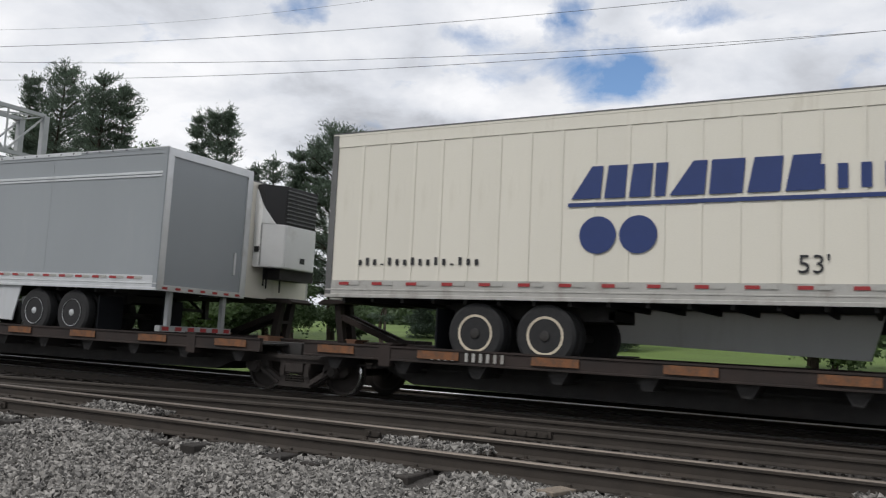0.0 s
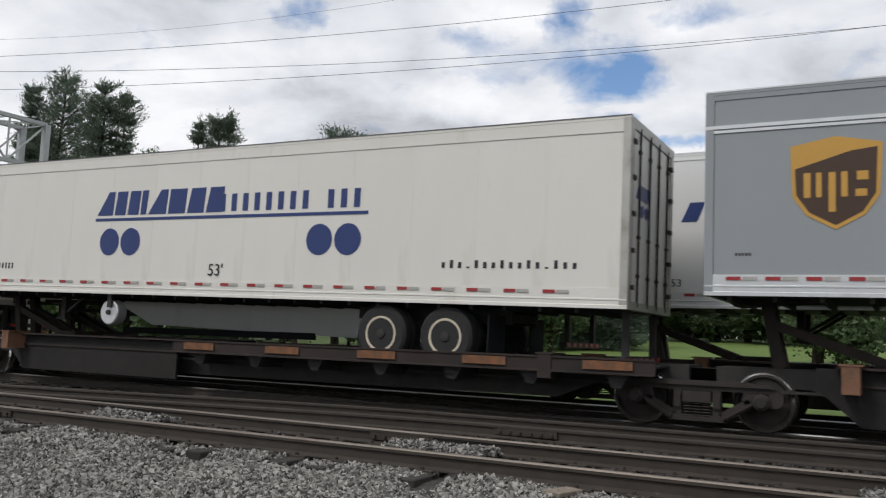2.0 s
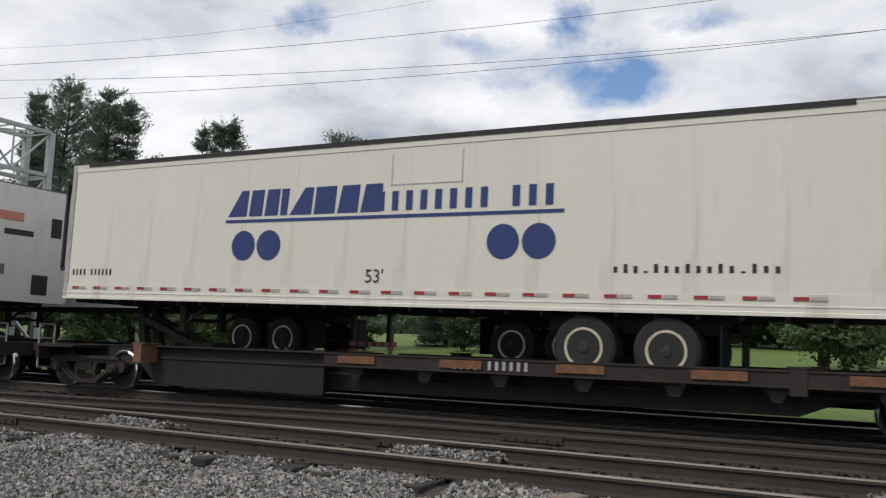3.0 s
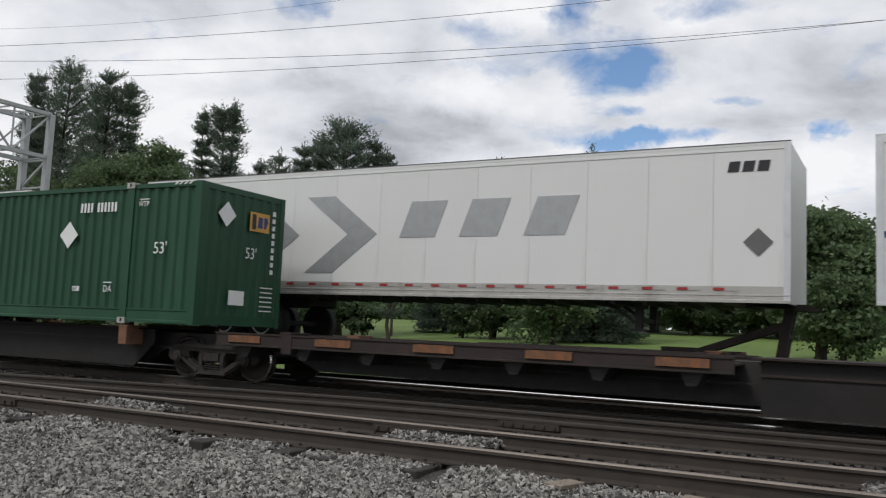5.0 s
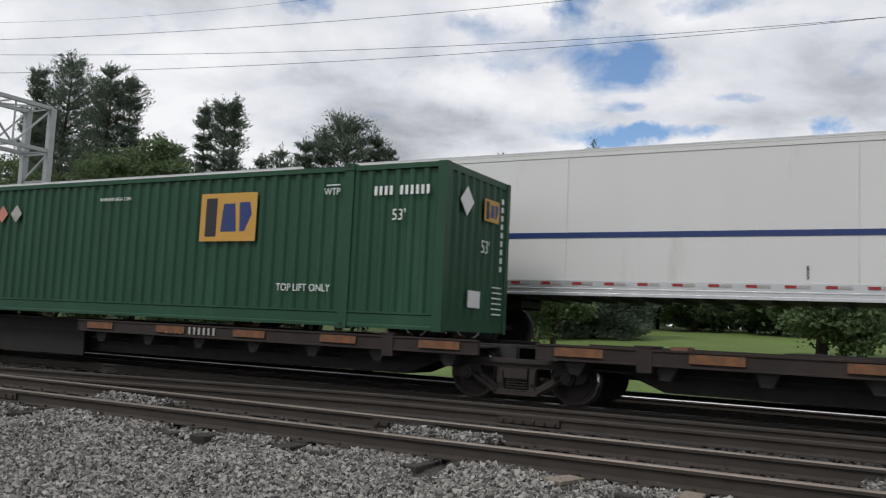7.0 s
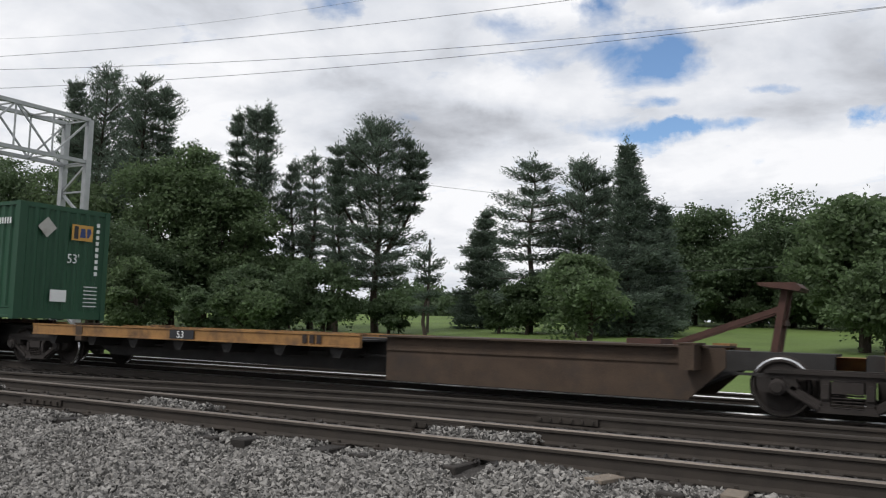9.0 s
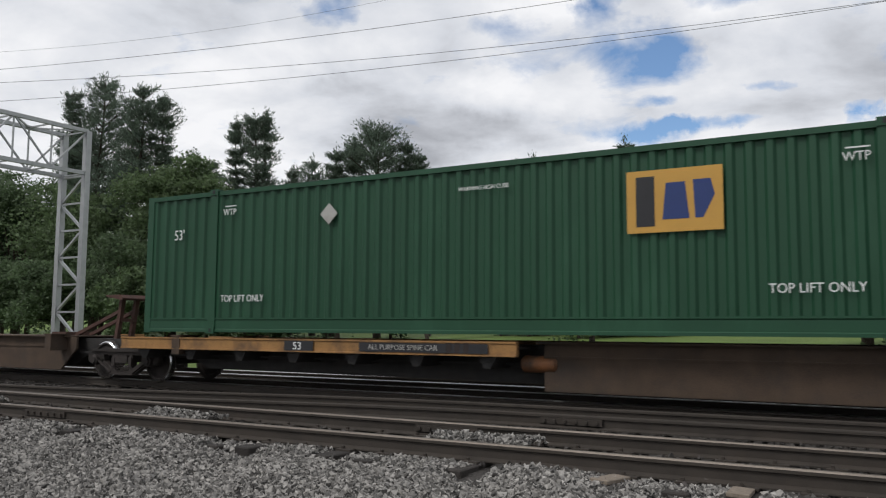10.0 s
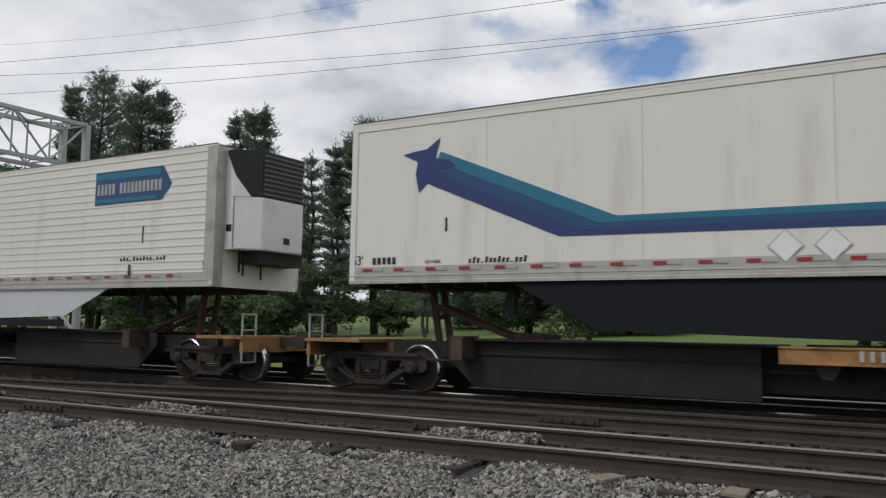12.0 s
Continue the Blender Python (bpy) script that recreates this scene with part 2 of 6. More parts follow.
GRIME = (0.05, 0.04, 0.032)
M = dict(
    ballast=mat("ballast_stone", (0.190, 0.181, 0.168), 0.92, var=0.3, scale=40, fine=200, each=0.85),
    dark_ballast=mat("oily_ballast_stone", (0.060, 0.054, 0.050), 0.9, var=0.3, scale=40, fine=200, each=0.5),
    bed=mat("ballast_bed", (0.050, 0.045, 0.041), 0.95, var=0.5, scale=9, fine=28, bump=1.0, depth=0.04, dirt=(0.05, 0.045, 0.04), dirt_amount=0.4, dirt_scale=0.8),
    grass=mat("meadow_grass", (0.105, 0.160, 0.036), 0.9, var=0.3, scale=0.25, fine=9, bump=0.6, depth=0.1, dirt=(0.09, 0.12, 0.03), dirt_amount=0.3, dirt_scale=0.12),
    rail=mat("rusted_rail", (0.042, 0.035, 0.029), 0.8, 0.1, var=0.3, scale=5, fine=120, dirt=GRIME, dirt_amount=0.5),
    railhead=mat("polished_rail_head", (0.48, 0.48, 0.48), 0.3, 1.0, var=0.15, scale=2, fine=90, bump=0.02),
    railhead_dull=mat("worn_rail_head", (0.15, 0.128, 0.11), 0.5, 0.6, var=0.25, scale=2, fine=90, bump=0.05),
    tie=mat("creosoted_timber", (0.030, 0.026, 0.023), 0.9, var=0.35, scale=8, fine=70, bump=0.5, each=0.3),
    scrap=mat("weathered_grey_timber", (0.20, 0.165, 0.13), 0.9, var=0.3, scale=10, fine=80, bump=0.4, dirt=GRIME, dirt_amount=0.3, dirt_scale=6),
    white=mat("white_trailer_paint", (0.66, 0.66, 0.65), 0.42, var=0.04, scale=1.2, fine=50, bump=0.03, dirt=(0.38, 0.35, 0.29), dirt_amount=0.12, streak=0.15, each=0.02),
    warm_white=mat("warm_white_paint", (0.67, 0.655, 0.61), 0.45, var=0.05, scale=1.2, fine=50, bump=0.03, dirt=(0.40, 0.355, 0.28), dirt_amount=0.16, dirt_scale=1.4, streak=0.12, each=0.015),
    bracket=mat("weathered_bracket_paint", (0.17, 0.085, 0.05), 0.8, var=0.3, scale=8, dirt=GRIME, dirt_amount=0.45, dirt_scale=4),
    stained=mat("stained_white_paint", (0.60, 0.585, 0.55), 0.5, var=0.06, scale=1.2, fine=50, bump=0.05, dirt=(0.36, 0.32, 0.26), dirt_amount=0.35, dirt_scale=1.3, streak=0.3, each=0.02),
    cream=mat("weathered_cream_paint", (0.68, 0.65, 0.57), 0.5, var=0.05, scale=1.5, fine=50, bump=0.04, dirt=(0.33, 0.28, 0.2), dirt_amount=0.22, streak=0.12, each=0.025),
    grey=mat("grey_trailer_paint", (0.265, 0.285, 0.300), 0.24, var=0.05, scale=0.8, fine=50, bump=0.02, dirt=(0.32, 0.335, 0.345), dirt_amount=0.12, dirt_scale=0.7, streak=0.25, each=0.02),
    alu=mat("aluminium_trim", (0.60, 0.61, 0.62), 0.38, 0.6, var=0.1, scale=4, fine=90, bump=0.05, dirt=(0.25, 0.23, 0.2), dirt_amount=0.15),
    dirty_alu=mat("stained_aluminium_rail", (0.42, 0.41, 0.385), 0.5, 0.4, var=0.15, scale=4, fine=90, dirt=(0.16, 0.13, 0.1), dirt_amount=0.35),
    roof=mat("dark_roof_edge", (0.12, 0.12, 0.12), 0.6, var=0.2),
    green=mat("green_container_paint", (0.010, 0.058, 0.027), 0.5, var=0.14, scale=1.2, fine=60, bump=0.06, dirt=(0.03, 0.10, 0.055), dirt_amount=0.2, dirt_scale=1.2, streak=0.3),
    red=mat("red_reflector", (0.30, 0.028, 0.03), 0.35, var=0.15),
    decal=mat("white_decal", (0.72, 0.73, 0.72), 0.5, var=0.06),
    navy=mat("navy_vinyl", (0.022, 0.042, 0.15), 0.4, var=0.1),
    black=mat("black_vinyl", (0.022, 0.022, 0.025), 0.5, var=0.2),
    gold=mat("gold_vinyl", (0.52, 0.29, 0.06), 0.45, var=0.08),
    orange=mat("orange_reflective_patch", (0.20, 0.082, 0.032), 0.6, var=0.35, scale=8, dirt=GRIME, dirt_amount=0.55, dirt_scale=4),
    brown=mat("brown_shield_vinyl", (0.055, 0.03, 0.018), 0.45, var=0.1),
    purple=mat("purple_vinyl", (0.045, 0.02, 0.12), 0.45, var=0.08),
    lime=mat("green_vinyl", (0.06, 0.36, 0.09), 0.45, var=0.08),
    teal=mat("teal_vinyl", (0.016, 0.150, 0.245), 0.4, var=0.1),
    blue=mat("mid_blue_vinyl", (0.018, 0.068, 0.170), 0.4, var=0.1),
    crimson=mat("faded_red_vinyl", (0.50, 0.20, 0.15), 0.5, var=0.1),
    lime_dull=mat("dark_green_vinyl", (0.03, 0.14, 0.06), 0.45, var=0.1),
    rubber=mat("tyre_rubber", (0.022, 0.022, 0.023), 0.85, var=0.3, scale=10, fine=120, bump=0.2, dirt=(0.045, 0.042, 0.039), dirt_amount=0.1),
    rim_white=mat("painted_white_rim", (0.62, 0.61, 0.58), 0.45, 0.2, var=0.12, dirt=(0.22, 0.17, 0.12), dirt_amount=0.25, dirt_scale=6),
    rim_tan=mat("rusty_cream_rim", (0.58, 0.51, 0.40), 0.55, 0.1, var=0.2, dirt=(0.12, 0.07, 0.045), dirt_amount=0.25, dirt_scale=7),
    rim_disc=mat("grimy_wheel_disc", (0.12, 0.085, 0.062), 0.6, 0.2, var=0.3, scale=9, dirt=(0.06, 0.04, 0.03), dirt_amount=0.45, dirt_scale=8),
    rim_black=mat("black_rim", (0.02, 0.02, 0.021), 0.4, 0.3, var=0.2),
    steel=mat("dark_underframe_steel", (0.036, 0.034, 0.033), 0.75, 0.2, var=0.35, scale=5, fine=60, dirt=(0.045, 0.033, 0.027), dirt_amount=0.3),
    skirt=mat("light_grey_skirt", (0.50, 0.515, 0.53), 0.4, var=0.06, dirt=(0.3, 0.3, 0.29), dirt_amount=0.15, streak=0.2),
    skirt_dark=mat("black_skirt", (0.010, 0.011, 0.014), 0.75, var=0.2, specular=0.2),
    # dark brown grimy paint, with the shade round the deck worked into its colour
    old_car=mat("shaded_brown_car_paint", (0.032, 0.023, 0.020), 0.8, 0.1, var=0.35, scale=3, fine=50, bump=0.2, dirt=(0.018, 0.016, 0.015), dirt_amount=0.55, dirt_scale=1.2),
    # sill paints: stains, and the shade under the car put into the base colour
    yellow_sill=mat("stained_shade_brown_paint", (0.070, 0.047, 0.032), 0.8, 0.1, var=0.35, scale=3, fine=50, bump=0.15, dirt=(0.042, 0.034, 0.029), dirt_amount=0.5, dirt_scale=1.1),
    shaded_sill=mat("stained_shade_black_paint", (0.018, 0.016, 0.015), 0.8, 0.1, var=0.35, scale=3, fine=50, bump=0.15, dirt=(0.012, 0.011, 0.011), dirt_amount=0.5, dirt_scale=1.1),
    yellow_car=mat("dirty_yellow_car_paint", (0.31, 0.165, 0.058), 0.7, 0.1, var=0.3, scale=3, fine=50, bump=0.15, dirt=(0.09, 0.055, 0.035), dirt_amount=0.55, dirt_scale=1.6),
    truck=mat("cast_truck_steel", (0.042, 0.035, 0.032), 0.8, 0.3, var=0.3, scale=6, fine=60, bump=0.2, dirt=(0.02, 0.018, 0.016), dirt_amount=0.4),
    tread=mat("polished_wheel_tread", (0.60, 0.60, 0.60), 0.26, 1.0, var=0.1, bump=0.02),
    galv=mat("galvanised_steel", (0.36, 0.37, 0.375), 0.5, 0.5, var=0.12, scale=5, fine=60),
    unit=mat("reefer_unit_panel", (0.70, 0.70, 0.69), 0.4, var=0.05, dirt=(0.4, 0.38, 0.34), dirt_amount=0.15),
    bark=mat("pine_bark", (0.055, 0.042, 0.033), 0.95, var=0.4, scale=6, fine=30, bump=0.6, depth=0.03),
    needles=mat("pine_needles", (0.112, 0.150, 0.112), 0.75, var=0.3, scale=0.5, fine=3, each=0.35, bump=0),
    leaves=mat("broad_leaves", (0.100, 0.146, 0.074), 0.6, var=0.4, scale=0.5, fine=3, each=0.28, bump=0),
    leaves_light=mat("light_leaves", (0.112, 0.162, 0.076), 0.6, var=0.35, scale=0.5, fine=3, each=0.3, bump=0),
    wire=mat("wire", (0.05, 0.05, 0.055), 0.6),
    pole=mat("weathered_pole", (0.10, 0.085, 0.07), 0.9, var=0.3),
    hitch=mat("rusty_red_hitch", (0.075, 0.036, 0.028), 0.75, 0.1, var=0.35, scale=5, dirt=(0.06, 0.035, 0.025), dirt_amount=0.5, dirt_scale=3),
    grille=mat("black_grille", (0.012, 0.012, 0.013), 0.5),
)


def translucent(m, share):
    """Thin leaves let part of the light through."""
    n, l = m.node_tree.nodes, m.node_tree.links
    bsdf, out = n["Principled BSDF"], n["Material Output"]
    tr, mx = n.new("ShaderNodeBsdfTranslucent"), n.new("ShaderNodeMixShader")
    l.new(bsdf.inputs["Base Color"].links[0].from_socket, tr.inputs["Color"])
    mx.inputs[0].default_value = share
    l.new(bsdf.outputs[0], mx.inputs[1]); l.new(tr.outputs[0], mx.inputs[2]); l.new(mx.outputs[0], out.inputs["Surface"])


for key, share in (("needles", 0.42), ("leaves", 0.5), ("leaves_light", 0.5)):
    translucent(M[key], share)

# ---- mesh helpers ----


def box(bm, x0, x1, y0, y1, z0, z1):
    v = [bm.verts.new(p) for p in ((x0, y0, z0), (x1, y0, z0), (x1, y1, z0), (x0, y1, z0), (x0, y0, z1), (x1, y0, z1), (x1, y1, z1), (x0, y1, z1))]
    for f in ((0, 3, 2, 1), (4, 5, 6, 7), (0, 1, 5, 4), (1, 2, 6, 5), (2, 3, 7, 6), (3, 0, 4, 7)):
        bm.faces.new([v[i] for i in f])


def boxes(*rows):
    bm = bmesh.new()
    for r in rows:
        box(bm, *r)
    return bm


def soft_box(x0, x1, y0, y1, z0, z1, r=0.02, n=1):
    bm = boxes((x0, x1, y0, y1, z0, z1))
    bmesh.ops.bevel(bm, geom=bm.edges[:], offset=r, segments=n, affect="EDGES")
    return bm


def prism(bm, poly, y0, y1):
    """A plate in the x-z plane, poly counter-clockwise seen from -y."""
    a = [bm.verts.new((x, y0, z)) for x, z in poly]
    b = [bm.verts.new((x, y1, z)) for x, z in poly]
    bm.faces.new(a)
    bm.faces.new(b[::-1])
    for i in range(len(poly)):
        j = (i + 1) % len(poly)
        bm.faces.new((a[j], a[i], b[i], b[j]))


def plate(poly, y0, y1):
    bm = bmesh.new()
    prism(bm, poly, y0, y1)
    return bm


def turned(bm, profile, centre, n=28, axis="y", caps=True):
    """A turned body: profile rows are (along, radius)."""
    cx, cy, cz = centre
    rings = []
    for along, r in profile:
        ring = []
        for i in range(n):
            a = 2 * math.pi * i / n
            c, s = r * math.cos(a), r * math.sin(a)
            p = {"y": (cx + c, cy + along, cz + s), "x": (cx + along, cy + c, cz + s), "z": (cx + c, cy + s, cz + along)}[axis]
            ring.append(bm.verts.new(p))
        rings.append(ring)
    for r0, r1 in zip(rings, rings[1:]):
        for i in range(n):
            j = (i + 1) % n
            bm.faces.new((r0[i], r0[j], r1[j], r1[i]))
    if caps:
        bm.faces.new(rings[0][::-1])
        bm.faces.new(rings[-1])


def beam(bm, p, q, w, h=None):
    """A square bar from p to q."""
    p, q = Vector(p), Vector(q)
    h = h or w
    d = (q - p).normalized()
    side = d.cross(Vector((0, 0, 1)))
    side = side.normalized() if side.length > 1e-4 else Vector((1, 0, 0))
    up = side.cross(d)
    v = [bm.verts.new(o + side * a * w / 2 + up * b * h / 2) for o in (p, q) for a, b in ((-1, -1), (1, -1), (1, 1), (-1, 1))]
    for f in ((0, 1, 2, 3), (7, 6, 5, 4), (0, 4, 5, 1), (1, 5, 6, 2), (2, 6, 7, 3), (3, 7, 4, 0)):
        bm.faces.new([v[i] for i in f])


def mesh_of(name, bm, material, smooth=None):
    bmesh.ops.recalc_face_normals(bm, faces=bm.faces[:])
    me = bpy.data.meshes.new(name)
    bm.to_mesh(me)
    bm.free()
    me.materials.append(material)
    if smooth:
        me.shade_smooth()
        me.set_sharp_from_angle(angle=radians(smooth))
    return me


def part(name, bm, material, parent, label="", smooth=None, at=None):
    me = bm if isinstance(bm, bpy.types.Mesh) else mesh_of(name, bm, material, smooth)
    ob = new(name, me)
    ob.parent = parent
    if at is not None:
        ob.location = at
    return tagged(ob, label)


def thing(name, label, category, group="", kind="", at=(0, 0, 0)):
    ob = new(name)
    ob.empty_display_size = 0.3
    ob.location = at
    return tagged(ob, label, category, group, kind)


def words(text, size, material, parent, at, squeeze=1.0, turn=0.0, end=False, name="lettering", label="", bold=0.0):
    """Flat lettering on the near side (or on a right-hand end) of a thing; at is its lower left corner."""
    cu = bpy.data.curves.new(name, "FONT")
    cu.body, cu.size, cu.extrude, cu.resolution_u, cu.offset = text, size, 0.002, 3, bold
    tmp = new(name, cu)
    me = bpy.data.meshes.new_from_object(tmp.evaluated_get(bpy.context.evaluated_depsgraph_get()))
    bpy.data.objects.remove(tmp)
    me.materials.append(material)
    ob = new(name, me)
    ob.parent = parent
    ob.matrix_basis = pose(*at, 90, 0, 90 if end else 0) @ Matrix.Diagonal((squeeze, 1, 1, 1))
    return tagged(ob, label)


def bars(parent, material, x, z, letters, height, width, gap, slant=0.0, y=-0.006, name="marking", label=""):
    """A line of writing as plain upright bars, each a part of its own."""
    start = 0
    for word in letters.split(" "):
        for i in range(len(word)):
            a = x + (start + i) * (width + gap)
            h = height * (0.72, 1.0, 0.78)[i * 7 % 3] if "." in word else height
            if word[i] == ".":
                h = height * 0.2
            part(name, plate([(a, z), (a + width, z), (a + width + slant * h, z + h), (a + slant * h, z + h)], y, y + 0.004), material, parent, label)
        start += len(word) + 1


def along(profile, x0, x1):
    """A length of section along x; profile rows are (y, z)."""
    bm = bmesh.new()
    a = [bm.verts.new((x0, y, z)) for y, z in profile]
    b = [bm.verts.new((x1, y, z)) for y, z in profile]
    bm.faces.new(a)
    bm.faces.new(b[::-1])
    for i in range(len(profile)):
        j = (i + 1) % len(profile)
        bm.faces.new((a[j], a[i], b[i], b[j]))
    return bm


moving = []  # (thing, place at 0 s, metres a second)
NEAR, FAR = 12.42, 16.2
V_NEAR, V_FAR = 20.75, -22.9

# ---- ground, tracks ----


def heights(x, y):
    z = -0.52
    if y > 19.5:
        z += 1.1 * min(1, (y - 19.5) / 13)
    if y > 38:
        z += 1.6 * min(1, (y - 38) / 30)
    if y > 68:
        z += 0.012 * min(y - 68, 250)
    if y < 6.2:
        z -= 0.14 * min(6.2 - y, 2.5) * 0.5
    return z


def build_ground():
    xs = [-2200, -700, -300, -160] + [-110 + 5 * i for i in range(33)] + [120, 300, 700, 2200]
    ys = [-1500, -400, -90, -30, -10, 0, 2, 4, 5, 6.2, 7.5, 9, 11, 13, 15, 17, 19.5] + [22 + 3 * i for i in range(16)] + [72, 80, 90, 110, 140, 200, 320, 700, 2500]
    bm = bmesh.new()
    grid = [[bm.verts.new((x, y, heights(x, y) + (0.25 * noise.noise(Vector((x * 0.05, y * 0.05, 3))) if y > 24 else 0))) for x in xs] for y in ys]
    for j in range(len(ys) - 1):
        for i in range(len(xs) - 1):
            f = bm.faces.new((grid[j][i], grid[j][i + 1], grid[j + 1][i + 1], grid[j + 1][i]))
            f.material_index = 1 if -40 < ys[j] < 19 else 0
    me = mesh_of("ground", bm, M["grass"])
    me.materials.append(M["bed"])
    tagged(new("ground", me), "grass meadow rising behind a grey ballast strip", "ground", kind="structure")


def stones(name, count, area, size, z, material, label, keep):
    """Crushed stone: jittered eight-sided chips, one joined mesh."""
    rng = np.random.default_rng(7)
    corner = np.array([[1, 0, 0], [-1, 0, 0], [0, 1, 0], [0, -1, 0], [0, 0, 1], [0, 0, -1]], float) * 1.3
    faces = np.array([[0, 2, 4], [2, 1, 4], [1, 3, 4], [3, 0, 4], [2, 0, 5], [1, 2, 5], [3, 1, 5], [0, 3, 5]])
    c = np.empty((count, 3))
    c[:, 0] = rng.uniform(area[0], area[1], count)
    c[:, 1] = rng.uniform(area[2], area[3], count)
    c = c[keep(c[:, 0], c[:, 1])]
    count = len(c)
    c[:, 2] = z(c[:, 0], c[:, 1]) + rng.uniform(-0.03, 0.035, count)
    half = size * rng.uniform(0.3, 0.95, (count, 1)) * rng.uniform(0.4, 1.25, (count, 3))
    p = (corner[None] * rng.uniform(0.6, 1.1, (count, 6, 1)) + rng.uniform(-0.38, 0.38, (count, 6, 3))) * half[:, None]
    q = rng.normal(size=(count, 4))
    q /= np.linalg.norm(q, axis=1, keepdims=True)
    w, x, y, zz = q.T
    R = np.stack([1 - 2 * (y * y + zz * zz), 2 * (x * y - zz * w), 2 * (x * zz + y * w), 2 * (x * y + zz * w), 1 - 2 * (x * x + zz * zz), 2 * (y * zz - x * w),
                  2 * (x * zz - y * w), 2 * (y * zz + x * w), 1 - 2 * (x * x + y * y)], 1).reshape(-1, 3, 3)
    p = np.einsum("nij,nkj->nki", R, p) + c[:, None]
    f = (faces[None] + 6 * np.arange(count)[:, None, None]).reshape(-1, 3)
    me = bpy.data.meshes.new(name)
    me.vertices.add(count * 6)
    me.vertices.foreach_set("co", p.ravel())
    me.loops.add(f.size)
    me.loops.foreach_set("vertex_index", f.ravel())
    me.polygons.add(len(f))
    me.polygons.foreach_set("loop_start", np.arange(0, f.size, 3))
    me.update(calc_edges=True)
    me.validate()
    me.shade_flat()
    me.materials.append(material)
    return tagged(new(name, me), label, "gravel", kind="stuff")


RAIL = [(-0.075, -0.18), (0.075, -0.18), (0.075, -0.165), (0.012, -0.14), (0.012, -0.05), (0.037, -0.04), (0.037, -0.014), (0.022, -0.004),
        (-0.022, -0.004), (-0.037, -0.014), (-0.037, -0.04), (-0.012, -0.05), (-0.012, -0.14), (-0.075, -0.165)]


def rail(parent, line, shine):
    """A rail along a line of (x, y) places."""
    bm, top = bmesh.new(), bmesh.new()
    rings = [[bm.verts.new((x, y + p, q)) for p, q in RAIL] for x, y in line]
    caps = [[top.verts.new((x, y + p, q)) for p, q in ((-0.038, -0.011), (0.038, -0.011), (0.03, 0.004), (-0.026, 0.004))] for x, y in line]
    for b, rows in ((bm, rings), (top, caps)):
        for r0, r1 in zip(rows, rows[1:]):
            for i in range(len(r0)):
                j = (i + 1) % len(r0)
                b.faces.new((r0[i], r0[j], r1[j], r1[i]))
    r = part("rail", bm, M["rail"], parent)
    part("running_surface", top, M[shine], r, "worn bright rail head")


def track(name, y, shine, label, near):
    tr = thing(name, label, "track", kind="structure")
    for s in (-0.752, 0.752):
        rail(tr, [(-400, y + s), (400, y + s)], shine)
    rng = random.Random(int(y * 10))
    tie = mesh_of("tie", soft_box(-0.115, 0.115, -1.3, 1.3, -0.36, -0.185, 0.012), M["tie"])
    pl = mesh_of("tie_plate", boxes((-0.1, 0.1, -0.17, 0.17, -0.186, -0.168), (-0.06, -0.03, -0.12, -0.09, -0.168, -0.14), (0.03, 0.06, 0.09, 0.12, -0.168, -0.14)), M["rail"])
    for i in range(110 if near else 70):
        x = -44 + i * 0.53 + rng.uniform(-0.03, 0.03)
        if x > 12:
            break
        t = part("tie", tie, None, tr)
        t.matrix_basis = pose(x, y + rng.uniform(-0.05, 0.05), rng.uniform(-0.02, 0.004), 0, 0, rng.uniform(-2, 2))
        if near:
            for s in (-0.752, 0.752):
                part("tie_plate", pl, None, tr, at=(x, y + s, 0))
    return tr


def joint_bar(tr, x, y):
    part("joint_bar", boxes((x - 0.45, x + 0.45, y - 0.045, y - 0.014, -0.13, -0.045), *[(x + d - 0.02, x + d + 0.02, y - 0.075, y - 0.04, -0.105, -0.07) for d in (-0.38, -0.23, -0.08, 0.08, 0.23, 0.38)]),
         M["rail"], tr, "bolted steel joint bar")


build_ground()
track_1 = track("track_1", 8.52, "railhead_dull", "lightly rusted siding track on dark timber ties", True)
track_2 = track("track_2", 13.98, "railhead", "main track with bright worn rails", True)
track_3 = track("track_3", 17.1, "railhead", "far main track with bright rails", False)
turnout = thing("track_4", "dull turnout rails curving away from the siding track", "track", kind="structure")


def lead(x):
    """The turnout's near rail leaves the siding's far rail and eases out."""
    t = max(0.0, min(1.0, (x + 15.5) / 10.5))
    return 9.30 + 1.75 * (t * t * (3 - 2 * t)) ** 0.9 + 0.035 * max(0, x + 5)


steps = [-15.5 + 0.5 * k for k in range(34)]
rail(turnout, [(x, lead(x)) for x in steps] + [(40, 14.1)], "rail")
rail(turnout, [(-40, 9.0), (-24, 9.5)] + [(x - 1.2, lead(x) + 1.12) for x in steps] + [(40, 15.2)], "rail")
joint_bar(track_1, -5.5, 9.27)
joint_bar(track_1, -11.3, 7.77)
joint_bar(turnout, -4.6, lead(-4.6))


def bed_height(x, y):
    n = 0.05 * np.sin(x * 1.7 + y) * np.sin(y * 1.3 + 0.6 * x) + 0.03 * np.sin(x * 4.1 + 2 * y)
    base = -0.215 + n * 0.4
    base = np.where(y < 7.3, -0.235 - 0.035 * (7.3 - y) + n, base)
    return np.where(y > 9.6, -0.24 + n * 0.5, base)


def heaped(x, y):
    """Loose pale stone lies in heaps between the siding's rails."""
    return np.sin(x * 1.15 + 0.6) + 0.6 * np.sin(x * 2.7 + 1.9) > 0.62


